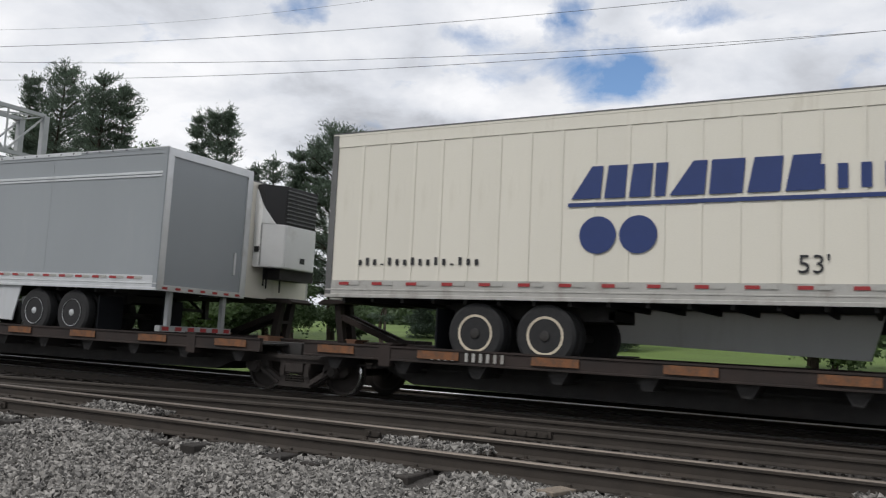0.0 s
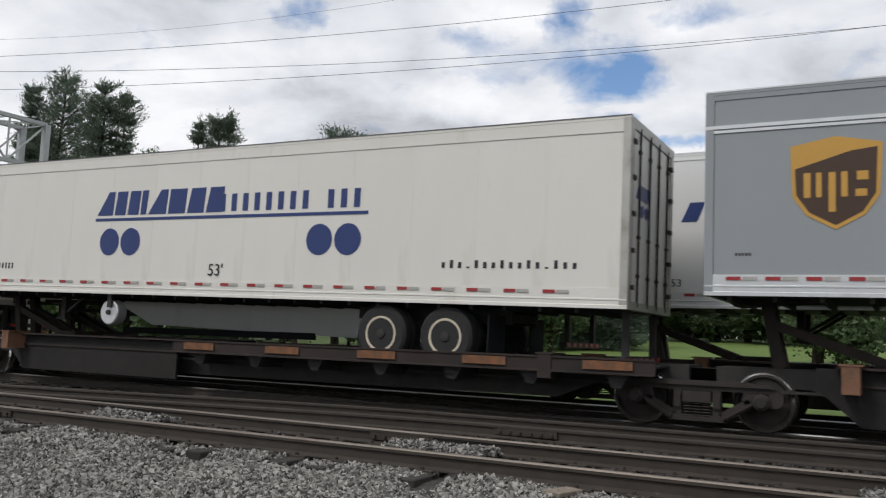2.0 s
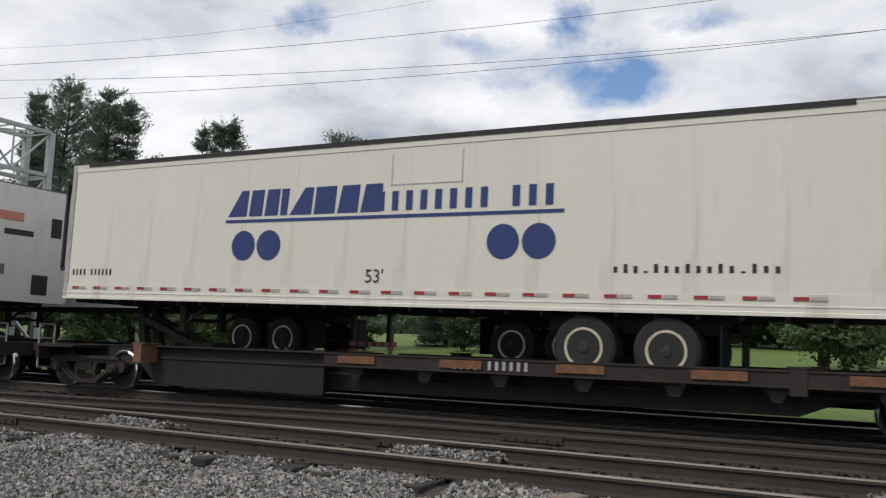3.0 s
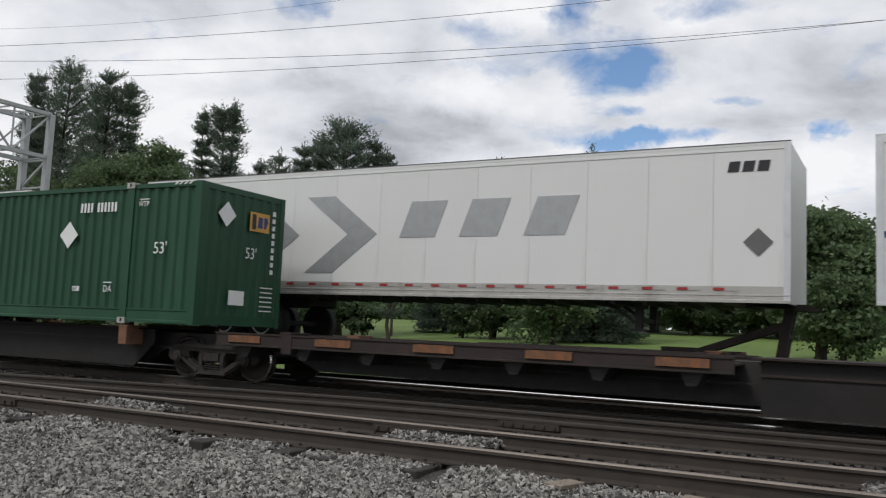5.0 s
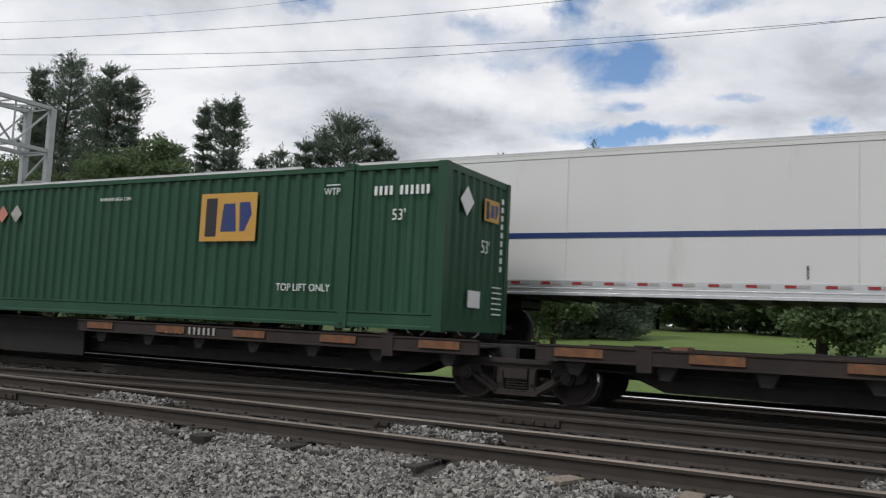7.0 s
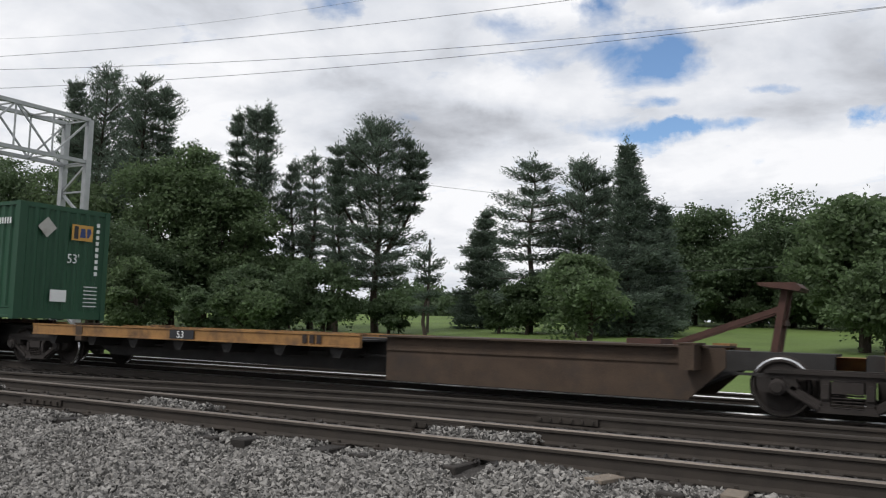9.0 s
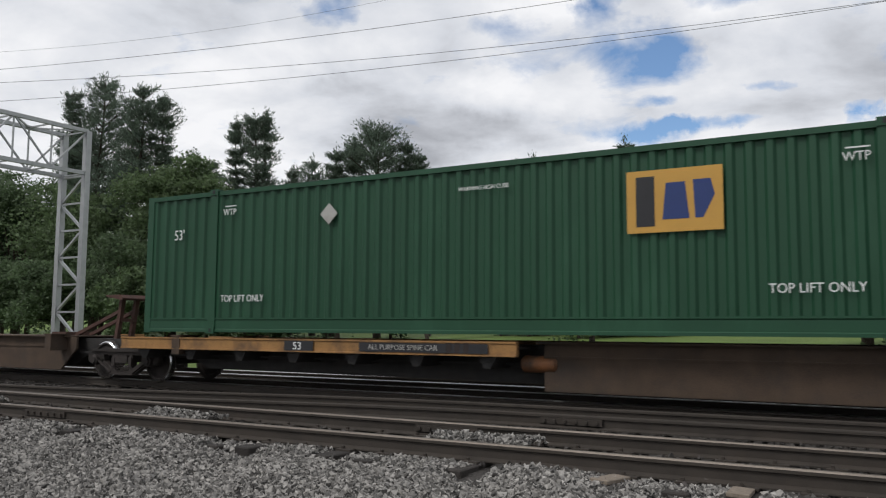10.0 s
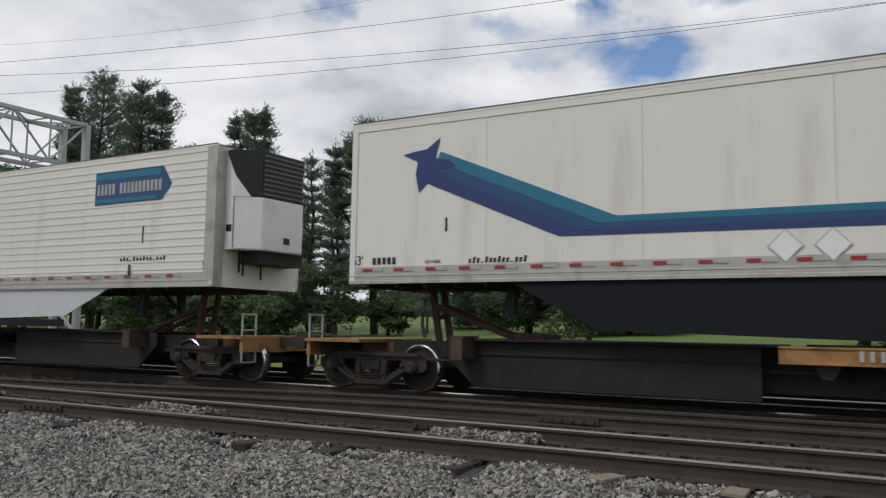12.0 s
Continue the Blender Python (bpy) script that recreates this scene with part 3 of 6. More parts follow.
def build_ballast():
    shoulder = lambda x, y: (x > -1.85 * y - 1.5) & (x < 0.6) & (y > 4.2) & ~((y > 7.12 + 0.2 * np.sin(x * 2.1)) & (np.sin(x * 3.1 + 1.0) + 0.7 * np.sin(x * 7.3) > 0.95))
    stones("ballast", 190000, (-15.5, 0.6, 4.2, 7.66), 0.036, bed_height, M["ballast"], "pale grey crushed stone ballast beside the siding track", shoulder)
    stones("ballast_heap", 26000, (-22, 0.8, 7.98, 9.1), 0.034, lambda x, y: bed_height(x, y) + 0.15 - 0.16 * np.abs(y - 8.75), M["ballast"], "loose pale ballast heaped between the rails", lambda x, y: heaped(x, y))
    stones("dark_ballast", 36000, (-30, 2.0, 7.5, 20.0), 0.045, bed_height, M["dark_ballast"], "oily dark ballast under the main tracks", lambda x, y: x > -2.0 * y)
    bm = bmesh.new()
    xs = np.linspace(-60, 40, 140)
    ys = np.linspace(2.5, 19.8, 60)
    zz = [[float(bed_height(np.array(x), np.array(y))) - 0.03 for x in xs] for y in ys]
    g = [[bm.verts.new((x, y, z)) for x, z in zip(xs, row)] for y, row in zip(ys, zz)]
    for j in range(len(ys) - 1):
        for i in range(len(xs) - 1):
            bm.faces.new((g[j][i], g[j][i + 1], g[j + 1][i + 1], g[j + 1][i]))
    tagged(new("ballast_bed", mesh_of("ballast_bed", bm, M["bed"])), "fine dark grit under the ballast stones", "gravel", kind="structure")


build_ballast()


def tie_scrap(x, y, z, turn, length):
    bm = soft_box(-length / 2, length / 2, -0.09, 0.09, -0.02, 0.02, 0.006)
    ob = new("timber_scrap", mesh_of("timber_scrap", bm, M["scrap"]))
    ob.matrix_basis = pose(x, y, z, 3, 2, turn)
    tagged(ob, "weathered split tie scrap lying on the ballast", "timber scrap", "timber scraps")


for x, y, turn, length in ((-2.72, 7.42, 80, 0.42), (-1.60, 7.40, 95, 0.4)):
    tie_scrap(x, y, -0.175, turn, length)

# ---- spine cars ----

WHEEL_R = 0.42


def wheel_mesh():
    bm = bmesh.new()
    turned(bm, [(-0.07, 0.05), (-0.07, 0.12), (-0.03, 0.14), (-0.02, 0.33), (-0.07, 0.36), (-0.07, WHEEL_R - 0.026), (-0.05, WHEEL_R), (0.03, WHEEL_R + 0.004), (0.04, WHEEL_R + 0.028), (0.062, WHEEL_R + 0.028), (0.065, 0.36), (0.03, 0.33), (0.03, 0.14), (0.09, 0.12), (0.09, 0.05)], (0, 0, 0), 36)
    me = mesh_of("wheel", bm, M["truck"], 30)
    me.materials.append(M["tread"])
    for p in me.polygons:
        c = p.center
        if 0.399 < math.hypot(c.x, c.z) and -0.069 < c.y < 0.03:
            p.material_index = 1
    return me


WHEEL = wheel_mesh()


def side_frame_mesh(yy):
    """Cast side frame: top and bottom chords, columns and bearing pockets round two open windows."""
    bm = bmesh.new()
    prism(bm, [(-1.18, 0.52), (-1.05, 0.55), (1.05, 0.55), (1.18, 0.52), (1.05, 0.62), (0.7, 0.69), (-0.7, 0.69), (-1.05, 0.62)], yy, yy + 0.13)
    for s in (-1, 1):
        pts = [[(0.70, 0.34), (0.82, 0.34), (0.82, 0.56), (0.66, 0.56), (0.62, 0.45)], [(0.98, 0.34), (1.12, 0.36), (1.18, 0.42), (1.18, 0.56), (0.98, 0.56)],
               [(0.22, 0.14), (0.34, 0.14), (0.34, 0.58), (0.22, 0.58)], [(0.30, 0.12), (0.42, 0.14), (0.80, 0.36), (0.70, 0.46), (0.32, 0.24)]]
        for poly in pts:
            poly = [(s * x, z) for x, z in poly]
            prism(bm, poly if s > 0 else poly[::-1], yy + 0.004, yy + 0.125)
    prism(bm, [(-0.38, 0.11), (0.38, 0.11), (0.34, 0.2), (-0.34, 0.2)], yy - 0.02, yy + 0.15)
    return mesh_of("side_frame", bm, M["truck"])


def frame_relief(yy):
    bm = bmesh.new()
    beam(bm, (-1.05, yy - 0.012, 0.645), (1.05, yy - 0.012, 0.645), 0.06, 0.05)
    for s in (-1, 1):
        beam(bm, (s * 0.36, yy - 0.015, 0.17), (s * 0.78, yy - 0.015, 0.41), 0.05, 0.05)
        box(bm, s * 0.28 - 0.05, s * 0.28 + 0.05, yy - 0.03, yy, 0.3, 0.5)
    for k in range(4):
        box(bm, -0.2, 0.2, yy + 0.02, yy + 0.06, 0.40 + k * 0.035, 0.415 + k * 0.035)
    return bm


def spring_mesh():
    bm = bmesh.new()
    for i in range(5):
        turned(bm, [(-0.011, 0.066), (0.0, 0.076), (0.011, 0.066)], (0, 0, i * 0.042), 12, "z")
    return mesh_of("spring", bm, M["truck"], 40)


FRAME_NEAR, FRAME_FAR = side_frame_mesh(-1.06), side_frame_mesh(0.93)
RELIEF = mesh_of("frame_ribs", frame_relief(-1.06), M["truck"])
SPRING = spring_mesh()
BEARING = mesh_of("bearing_cap", (lambda bm: (turned(bm, [(-0.14, 0.02), (-0.14, 0.075), (-0.11, 0.085), (-0.10, 0.115), (0.08, 0.125), (0.09, 0.02)], (0, 0, 0), 18), bm)[1])(bmesh.new()), M["truck"], 40)
AXLE = mesh_of("axle", (lambda bm: (turned(bm, [(-1.0, 0.07), (1.0, 0.07)], (0, 0, 0), 12), bm)[1])(bmesh.new()), M["truck"], 40)
BOLSTER = mesh_of("bolster", boxes((-0.2, 0.2, -1.1, 1.1, 0.38, 0.54), (-0.24, 0.24, -0.4, 0.4, 0.54, 0.62)), M["truck"])


def truck(parent, x, centre=1.5):
    t = part("truck", BOLSTER, None, parent, "two-axle cast steel truck", at=(x, centre, 0))
    part("side_frame", FRAME_NEAR, None, t)
    part("side_frame", FRAME_FAR, None, t)
    part("frame_ribs", RELIEF, None, t)
    for dx in (-0.135, 0.0, 0.135):
        part("spring", SPRING, None, t, at=(dx, -1.02, 0.19))
    for dx in (-0.89, 0.89):
        part("axle", AXLE, None, t, at=(dx, 0, WHEEL_R))
        for dy in (-0.76, 0.76):
            w = part("wheel", WHEEL, None, t, "dark steel wheel with a bright tread", at=(dx, dy, WHEEL_R))
            if dy > 0:
                w.rotation_euler = (0, 0, math.pi)
        part("bearing_cap", BEARING, None, t, at=(dx, -1.03, 0.43))
    return t


def hitch(parent, x, lean, upright, paint):
    """Trailer hitch: a stand with a head plate and a diagonal strut, or folded flat."""
    bm = bmesh.new()
    if upright:
        heavy = paint == "old_car"
        w = 0.17 if heavy else 0.10
        for y in (1.1, 1.5):
            beam(bm, (x + 0.1 * lean, y, 0.9), (x - 0.06 * lean, y, 1.84), w, w)
            beam(bm, (x, y, 1.55), (x + lean * 1.6, y, 0.98), 0.8 * w, 0.8 * w)
        box(bm, x - 0.06, x + 0.06, 1.1, 1.5, 1.3, 1.38)
        k = 0.52 if heavy else 0.28
        prism(bm, [(x - k, 1.84 - 0.04 * lean), (x + k, 1.84 + 0.04 * lean), (x + k * 1.1, 1.89 + 0.04 * lean), (x + k * 0.8, 1.93), (x - k * 0.8, 1.93), (x - k * 1.1, 1.89 - 0.04 * lean)], 0.9, 1.7)
        box(bm, x + lean * 2.0 - 0.3, x + lean * 2.0 + 0.25, 0.9, 1.7, 0.96, 1.05)
    else:
        for y in (1.05, 1.55):
            beam(bm, (x, y, 1.0), (x + lean * 1.5, y, 1.0), 0.1, 0.09)
        box(bm, min(x + lean * 0.6, x + lean * 1.35), max(x + lean * 0.6, x + lean * 1.35), 0.8, 1.8, 0.98, 1.02)
    return part("hitch", bm, M[paint], parent, "trailer hitch stand, raised" if upright else "trailer hitch folded flat")


def platform(left, right, deck, paint, y0, v, truck_left=False, end_left=False, end_right=False, raised=True, group="near train", sill="shaded_sill", tank=False, numbered=False):
    """One spine-car platform between two truck centres; deck: the end with the wheel deck."""
    L = right - left
    old = paint == "old_car"
    c = thing("spine_car", ("dark brown steel spine car platform with orange reflective patches" if old else "dirty yellow steel spine car platform with dark stains") + " on the rails", "rail car", group, at=(left, y0, 0))
    f = (lambda x: x) if deck == "L" else (lambda x: L - x)

    def span(a, b):
        return (f(a), f(b)) if deck == "L" else (f(b), f(a))

    # centre sill: shallow at the trucks, deep between
    poly = [(0.2, 0.62), (1.5, 0.62), (2.3, 0.30), (15.2 * L / 17.5, 0.24), (L - 1.5, 0.62), (L - 0.2, 0.62), (L - 0.2, 0.90), (0.2, 0.90)]
    poly = [(f(x), z) for x, z in poly]
    if deck == "R":
        poly = poly[::-1]
    # dark steel in place of car paint stands for the shade below the deck
    part("centre_sill", plate(poly, 0.85, 1.75), M["steel"], c)
    # deep side plates on the sill half, their paint darkened for shade under the car
    a, b = span(10.3, L - 1.95)
    tip = L - 1.6
    dp = [(10.3, 0.17), (L - 2.15, 0.17), (tip, 0.66), (tip, 0.94), (10.3, 0.94)]
    dp = [(f(x), z) for x, z in dp]
    if deck == "R":
        dp = dp[::-1]
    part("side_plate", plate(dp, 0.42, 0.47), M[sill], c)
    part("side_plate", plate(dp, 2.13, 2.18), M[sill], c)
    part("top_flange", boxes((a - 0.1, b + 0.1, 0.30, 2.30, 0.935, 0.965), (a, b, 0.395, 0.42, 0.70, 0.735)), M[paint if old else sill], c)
    # wheel deck with side channels, lower on the far train
    a, b = span(0.5, 10.0)
    dz = -0.15 if group == "far train" else 0.0
    part("wheel_deck", boxes((a, b, 0.06, 0.95, 0.84 + dz, 0.872 + dz), (a, b, 1.65, 2.54, 0.84 + dz, 0.872 + dz)), M["steel"], c, "dark steel wheel deck")
    for y in (0.0, 2.54):
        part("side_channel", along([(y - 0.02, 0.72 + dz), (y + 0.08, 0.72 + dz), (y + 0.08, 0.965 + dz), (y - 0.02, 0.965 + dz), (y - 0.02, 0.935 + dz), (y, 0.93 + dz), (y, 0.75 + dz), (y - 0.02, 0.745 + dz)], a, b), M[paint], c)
    # brackets take the same dark steel, to sink into that painted shade
    bracket = mesh_of("bracket", plate([(-0.18, 0.72), (0.18, 0.72), (0.07, 0.52), (-0.07, 0.52)], 0.12, 0.85), M["steel"])
    for k in range(7):
        part("bracket", bracket, None, c, at=(a + 0.6 + k * (b - a - 1.2) / 6, 0, 0))
    # container brackets at the forty-foot points
    for x, front in ((L - 2.05, True), (2.2, False)):
        x = f(x)
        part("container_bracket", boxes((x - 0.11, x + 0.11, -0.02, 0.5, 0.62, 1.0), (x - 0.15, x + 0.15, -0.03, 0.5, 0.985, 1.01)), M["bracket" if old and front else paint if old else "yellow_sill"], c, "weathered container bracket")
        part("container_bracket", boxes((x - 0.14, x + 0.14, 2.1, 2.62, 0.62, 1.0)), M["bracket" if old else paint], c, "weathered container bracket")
    if old:
        patch = mesh_of("reflective_patch", boxes((-0.38, 0.38, -0.012, -0.004, 0.79, 0.92)), M["orange"])
        for k in range(5):
            part("reflective_patch", patch, None, c, "orange reflective patch", at=(a + 0.7 + k * (b - a - 1.4) / 4, -0.02, 0))
    else:
        x = a + 5.0
        part("number_panel", boxes((x - 0.35, x + 0.35, -0.028, -0.022, 0.75, 0.93)), M["black"], c, "black number panel")
        words("53", 0.2, M["decal"], c, (x - 0.14, -0.032, 0.77), 1.1)
    if tank and not old:
        x = a + 6.4
        part("name_panel", boxes((x, x + 2.6, -0.028, -0.022, 0.76, 0.92)), M["black"], c, "black name panel")
        words("ALL PURPOSE SPINE CAR", 0.13, M["dirty_alu"], c, (x + 0.2, -0.034, 0.8), 1.0)
    if numbered:
        bars(c, M["dirty_alu"], a + (2.6 if old else 1.0), 0.78, "#### ######", 0.14, 0.05, 0.075, 0.0, -0.03, label="worn white stencilled marks")
    elif not old:
        bars(c, M["old_car"], a + 8.2, 0.77, "###", 0.16, 0.10, 0.07, 0.0, -0.03, label="dark stencilled marks")
    hitch(c, f(L - 0.95), -1 if deck == "L" else 1, raised, "hitch" if not old else "old_car")
    # brake gear under the frame
    if tank:
        bm = bmesh.new()
        turned(bm, [(-0.32, 0.1), (-0.28, 0.14), (0.28, 0.14), (0.32, 0.1)], (f(10.2), 0.5, 0.6), 18, "x")
        part("air_reservoir", bm, M["orange"], c, "small orange brake air reservoir", 40)
    part("brake_pipe", boxes((0.4, L - 0.4, 0.62, 0.66, 0.56, 0.6)), M["steel"], c)
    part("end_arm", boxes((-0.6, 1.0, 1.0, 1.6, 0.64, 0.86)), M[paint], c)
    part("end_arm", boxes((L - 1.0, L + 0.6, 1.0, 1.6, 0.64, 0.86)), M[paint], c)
    if truck_left:
        truck(c, 0.0)
    truck(c, L)
    for used, x, s in ((end_left, 0.0, -1), (end_right, L, 1)):
        if used:
            part("end_platform", boxes((min(x, x + s * 1.25), max(x, x + s * 1.25), 0.05, 2.55, 0.86, 0.92), (x + s * 1.2 - 0.04, x + s * 1.2 + 0.04, 0.1, 2.5, 0.6, 0.9)), M[paint], c)
            bm = bmesh.new()
            box(bm, min(x, x + s * 1.9), max(x, x + s * 1.9), 1.18, 1.42, 0.72, 0.9)
            box(bm, min(x + s * 1.8, x + s * 2.08), max(x + s * 1.8, x + s * 2.08), 1.05, 1.55, 0.68, 0.95)
            part("coupler", bm, M["truck"], c, "cast steel knuckle coupler", 40)
            bm = bmesh.new()
            for y in (0.12, 0.5):
                beam(bm, (x + s * 1.2, y, 0.4), (x + s * 1.2, y, 1.36), 0.03)
            for z in (0.4, 0.72, 1.04, 1.35):
                beam(bm, (x + s * 1.2, 0.12, z), (x + s * 1.2, 0.5, z), 0.03)
            part("ladder", bm, M["galv"], c, "grab-iron ladder")
    moving.append((c, left, y0, v))
    return c


# ---- containers ----


def corrugated(x0, x1, z0, z1, y, depth=0.045, pitch=0.28):
    """A pressed panel facing -y: outer flats, slopes and inner flats."""
    n = max(1, round((x1 - x0) / pitch))
    p = (x1 - x0) / n
    line = []
    for i in range(n):
        a = x0 + i * p
        line += [(a, 0), (a + 0.30 * p, 0), (a + 0.45 * p, depth), (a + 0.85 * p, depth)]
    line.append((x1, 0))
    bm = bmesh.new()
    lo = [bm.verts.new((x, y + d, z0)) for x, d in line]
    hi = [bm.verts.new((x, y + d, z1)) for x, d in line]
    lob = [bm.verts.new((x, y + d + 0.01, z0)) for x, d in line]
    hib = [bm.verts.new((x, y + d + 0.01, z1)) for x, d in line]
    for i in range(len(line) - 1):
        bm.faces.new((lo[i], lo[i + 1], hi[i + 1], hi[i]))
        bm.faces.new((lob[i + 1], lob[i], hib[i], hib[i + 1]))
        bm.faces.new((lo[i + 1], lo[i], lob[i], lob[i + 1]))
        bm.faces.new((hi[i], hi[i + 1], hib[i + 1], hib[i]))
    return bm


def placard(parent, x, y, z, size, face, material="decal"):
    """A square card on its corner; face: 's' on the side, 'e' on the right-hand end."""
    poly = [(0, -size), (size, 0), (0, size), (-size, 0)]
    bm = bmesh.new()
    prism(bm, poly, -0.004, 0.004)
    ob = part("placard", bm, M[material], parent, "pale diamond placard")
    ob.matrix_basis = pose(x, y, z, 0, 0, 90 if face == "e" else 0)
    return ob


def block_mark(parent, x, z, w, y=-0.012, end=False, at_x=0.0):
    """The gold oblong with three plain dark and blue blocks."""
    h = w * 0.66
    rows = [("gold", [(0, 0), (w, 0), (w, h), (0, h)], 0.0),
            ("black", [(0.10 * w, 0.10 * h), (0.30 * w, 0.10 * h), (0.30 * w, 0.90 * h), (0.10 * w, 0.90 * h)], -0.004),
            ("navy", [(0.38 * w, 0.20 * h), (0.66 * w, 0.20 * h), (0.62 * w, 0.78 * h), (0.42 * w, 0.78 * h)], -0.004),
            ("navy", [(0.72 * w, 0.2 * h), (0.80 * w, 0.2 * h), (0.92 * w, 0.55 * h), (0.88 * w, 0.8 * h), (0.70 * w, 0.8 * h)], -0.004)]
    base = None
    for m, poly, off in rows:
        bm = bmesh.new()
        prism(bm, poly, off - 0.003, off + 0.003)
        ob = part("emblem" if base is None else "emblem_shape", bm, M[m], parent if base is None else base, "gold oblong emblem with dark shapes" if base is None else "")
        if base is None:
            base = ob
            ob.matrix_basis = pose(at_x, x, z, 0, 0, 90) if end else pose(x, y, z)


def container(left, y0, v, marks, L=16.15, zb=1.06, H=2.88):
    c = thing("container", "dark green corrugated steel freight container on the spine car", "container", "green containers", at=(left, y0, 0))
    W = 2.59
    top = zb + H
    g = M["green"]
    posts = (1.98, L - 1.98)
    for x in (0.09, L - 0.09):
        for y in (0.07, W - 0.07):
            part("corner_post", boxes((x - 0.09, x + 0.09, y - 0.07, y + 0.07, zb, top)), g, c)
    for x in posts:
        for y in (0.06, W - 0.06):
            part("lift_post", boxes((x - 0.10, x + 0.10, y - 0.07, y + 0.07, zb, top + 0.02)), g, c)
            for z in (zb - 0.01, top - 0.09):
                part("corner_casting", boxes((x - 0.11, x + 0.11, y - 0.09 if y < 1 else y - 0.06, y + 0.06 if y < 1 else y + 0.09, z, z + 0.12)), M["dirty_alu"] if marks == "A" else g, c, "worn steel lifting casting")
                if y < 1:
                    part("casting_slot", boxes((x - 0.03, x + 0.03, y - 0.094, y - 0.088, z + 0.03, z + 0.1)), M["grille"], c)
    for x0, x1 in ((0.18, posts[0] - 0.1), (posts[0] + 0.1, posts[1] - 0.1), (posts[1] + 0.1, L - 0.18)):
        part("side_wall", corrugated(x0, x1, zb + 0.30, top - 0.10, 0.02), g, c)
        part("side_wall", boxes((x0, x1, W - 0.06, W - 0.03, zb + 0.3, top - 0.1)), g, c)
        for y in (0.0, W - 0.06):
            part("bottom_rail", along([(y - 0.008, zb + 0.02), (y + 0.06, zb + 0.02), (y + 0.06, zb + 0.30), (y - 0.008, zb + 0.30), (y - 0.008, zb + 0.27), (y + 0.008, zb + 0.255), (y + 0.008, zb + 0.085), (y - 0.008, zb + 0.07)], x0, x1), g, c)
            part("top_rail", boxes((x0, x1, y, y + 0.06, top - 0.10, top - 0.01)), g, c)
    part("roof", boxes((0.1, L - 0.1, 0.05, W - 0.05, top - 0.05, top - 0.015)), g, c)
    part("floor", boxes((0.1, L - 0.1, 0.1, W - 0.1, zb + 0.05, zb + 0.18)), M["steel"], c)
    # end wall, pressed vertically
    bm = corrugated(0.14, W - 0.14, zb + 0.22, top - 0.12, 0.0, 0.04, 0.3)
    me = mesh_of("end_wall", bm, g)
    for x, r in ((L - 0.02, 90), (0.02, -90)):
        w = part("end_wall", me, None, c)
        w.matrix_basis = pose(x, 0 if r > 0 else W, 0, 0, 0, r)
    for x in (L - 0.1, 0.02):
        part("end_sill", boxes((x, x + 0.08, 0.14, W - 0.14, zb + 0.02, zb + 0.22)), g, c)
        part("end_header", boxes((x, x + 0.08, 0.14, W - 0.14, top - 0.12, top)), g, c)
    d = M["decal"]
    Z = zb

    def end_marks():
        placard(c, L + 0.012, 0.75, Z + 2.3, 0.26, "e", "decal" if marks != "D" else "dirty_alu")
        block_mark(c, 1.45, Z + 2.05, 0.62, end=True, at_x=L + 0.012)
        words("53'", 0.34, d, c, (L + 0.016, 1.35, Z + 1.45), 0.9, end=True)
        part("data_plate", boxes((L - 0.01, L + 0.012, 0.95, 1.4, Z + 0.45, Z + 0.75)), d, c, "pale data plate")
        for k in range(9):
            part("marking", boxes((L + 0.006, L + 0.012, 2.18, 2.27, Z + 2.45 - k * 0.16, Z + 2.55 - k * 0.16)), d, c, "white stencilled mark")
        for k in range(6):
            part("marking", boxes((L + 0.006, L + 0.012, 1.9, 2.3, Z + 0.35 + k * 0.1, Z + 0.375 + k * 0.1)), d, c, "white stencilled mark")

    if marks == "A":
        block_mark(c, 7.47, 2.2, 1.4)
        words("WARNING HIGH CUBE", 0.15, d, c, (7.38, -0.016, 3.62), 0.93)
        bars(c, d, 12.66, 3.38, "#### ######", 0.2, 0.06, 0.045, y=-0.012, label="white container marks")
        placard(c, 12.34, -0.014, 2.9, 0.29, "s")
        for x in (0.96, 14.94):
            words("53'", 0.34, d, c, (x, -0.016, 2.48), 0.95)
        for x in (1.4, 14.42):
            words("WTP", 0.16, d, c, (x, -0.016, 3.46), 0.9)
            part("lettering_bar", boxes((x + 0.03, x + 0.3, -0.014, -0.008, 3.6, 3.62)), d, c)
        for x in (2.38, 13.55):
            words("DA", 0.2, d, c, (x, -0.016, 1.68), 0.9)
            part("lettering_bar", boxes((x, x + 0.24, -0.014, -0.008, 1.87, 1.89)), d, c)
        for x in (3.4, 12.58):
            part("lift_label", boxes((x, x + 0.22, -0.012, -0.006, 1.69, 1.79)), d, c, "small white label")
            words("LIFT", 0.09, M["green"], c, (x + 0.01, -0.018, 1.71), 0.9)
        stripes = bmesh.new()
        for k in range(4):
            prism(stripes, [(L - 0.75 + k * 0.13, top - 0.06), (L - 0.69 + k * 0.13, top - 0.06), (L - 0.62 + k * 0.13, top - 0.01), (L - 0.68 + k * 0.13, top - 0.01)], -0.014, -0.006)
        part("warning_stripes", stripes, d, c, "white diagonal height stripes")
        stripes = bmesh.new()
        for k in range(4):
            prism(stripes, [(0.15 + k * 0.13, top - 0.06), (0.21 + k * 0.13, top - 0.06), (0.28 + k * 0.13, top - 0.01), (0.22 + k * 0.13, top - 0.01)], -0.014, -0.006)
        part("warning_stripes", stripes, d, c, "white diagonal height stripes")
    else:
        block_mark(c, 10.66, 2.6, 1.42)
        words("WARNING HIGH CUBE", 0.1, d, c, (7.72, -0.016, 3.48), 0.92)
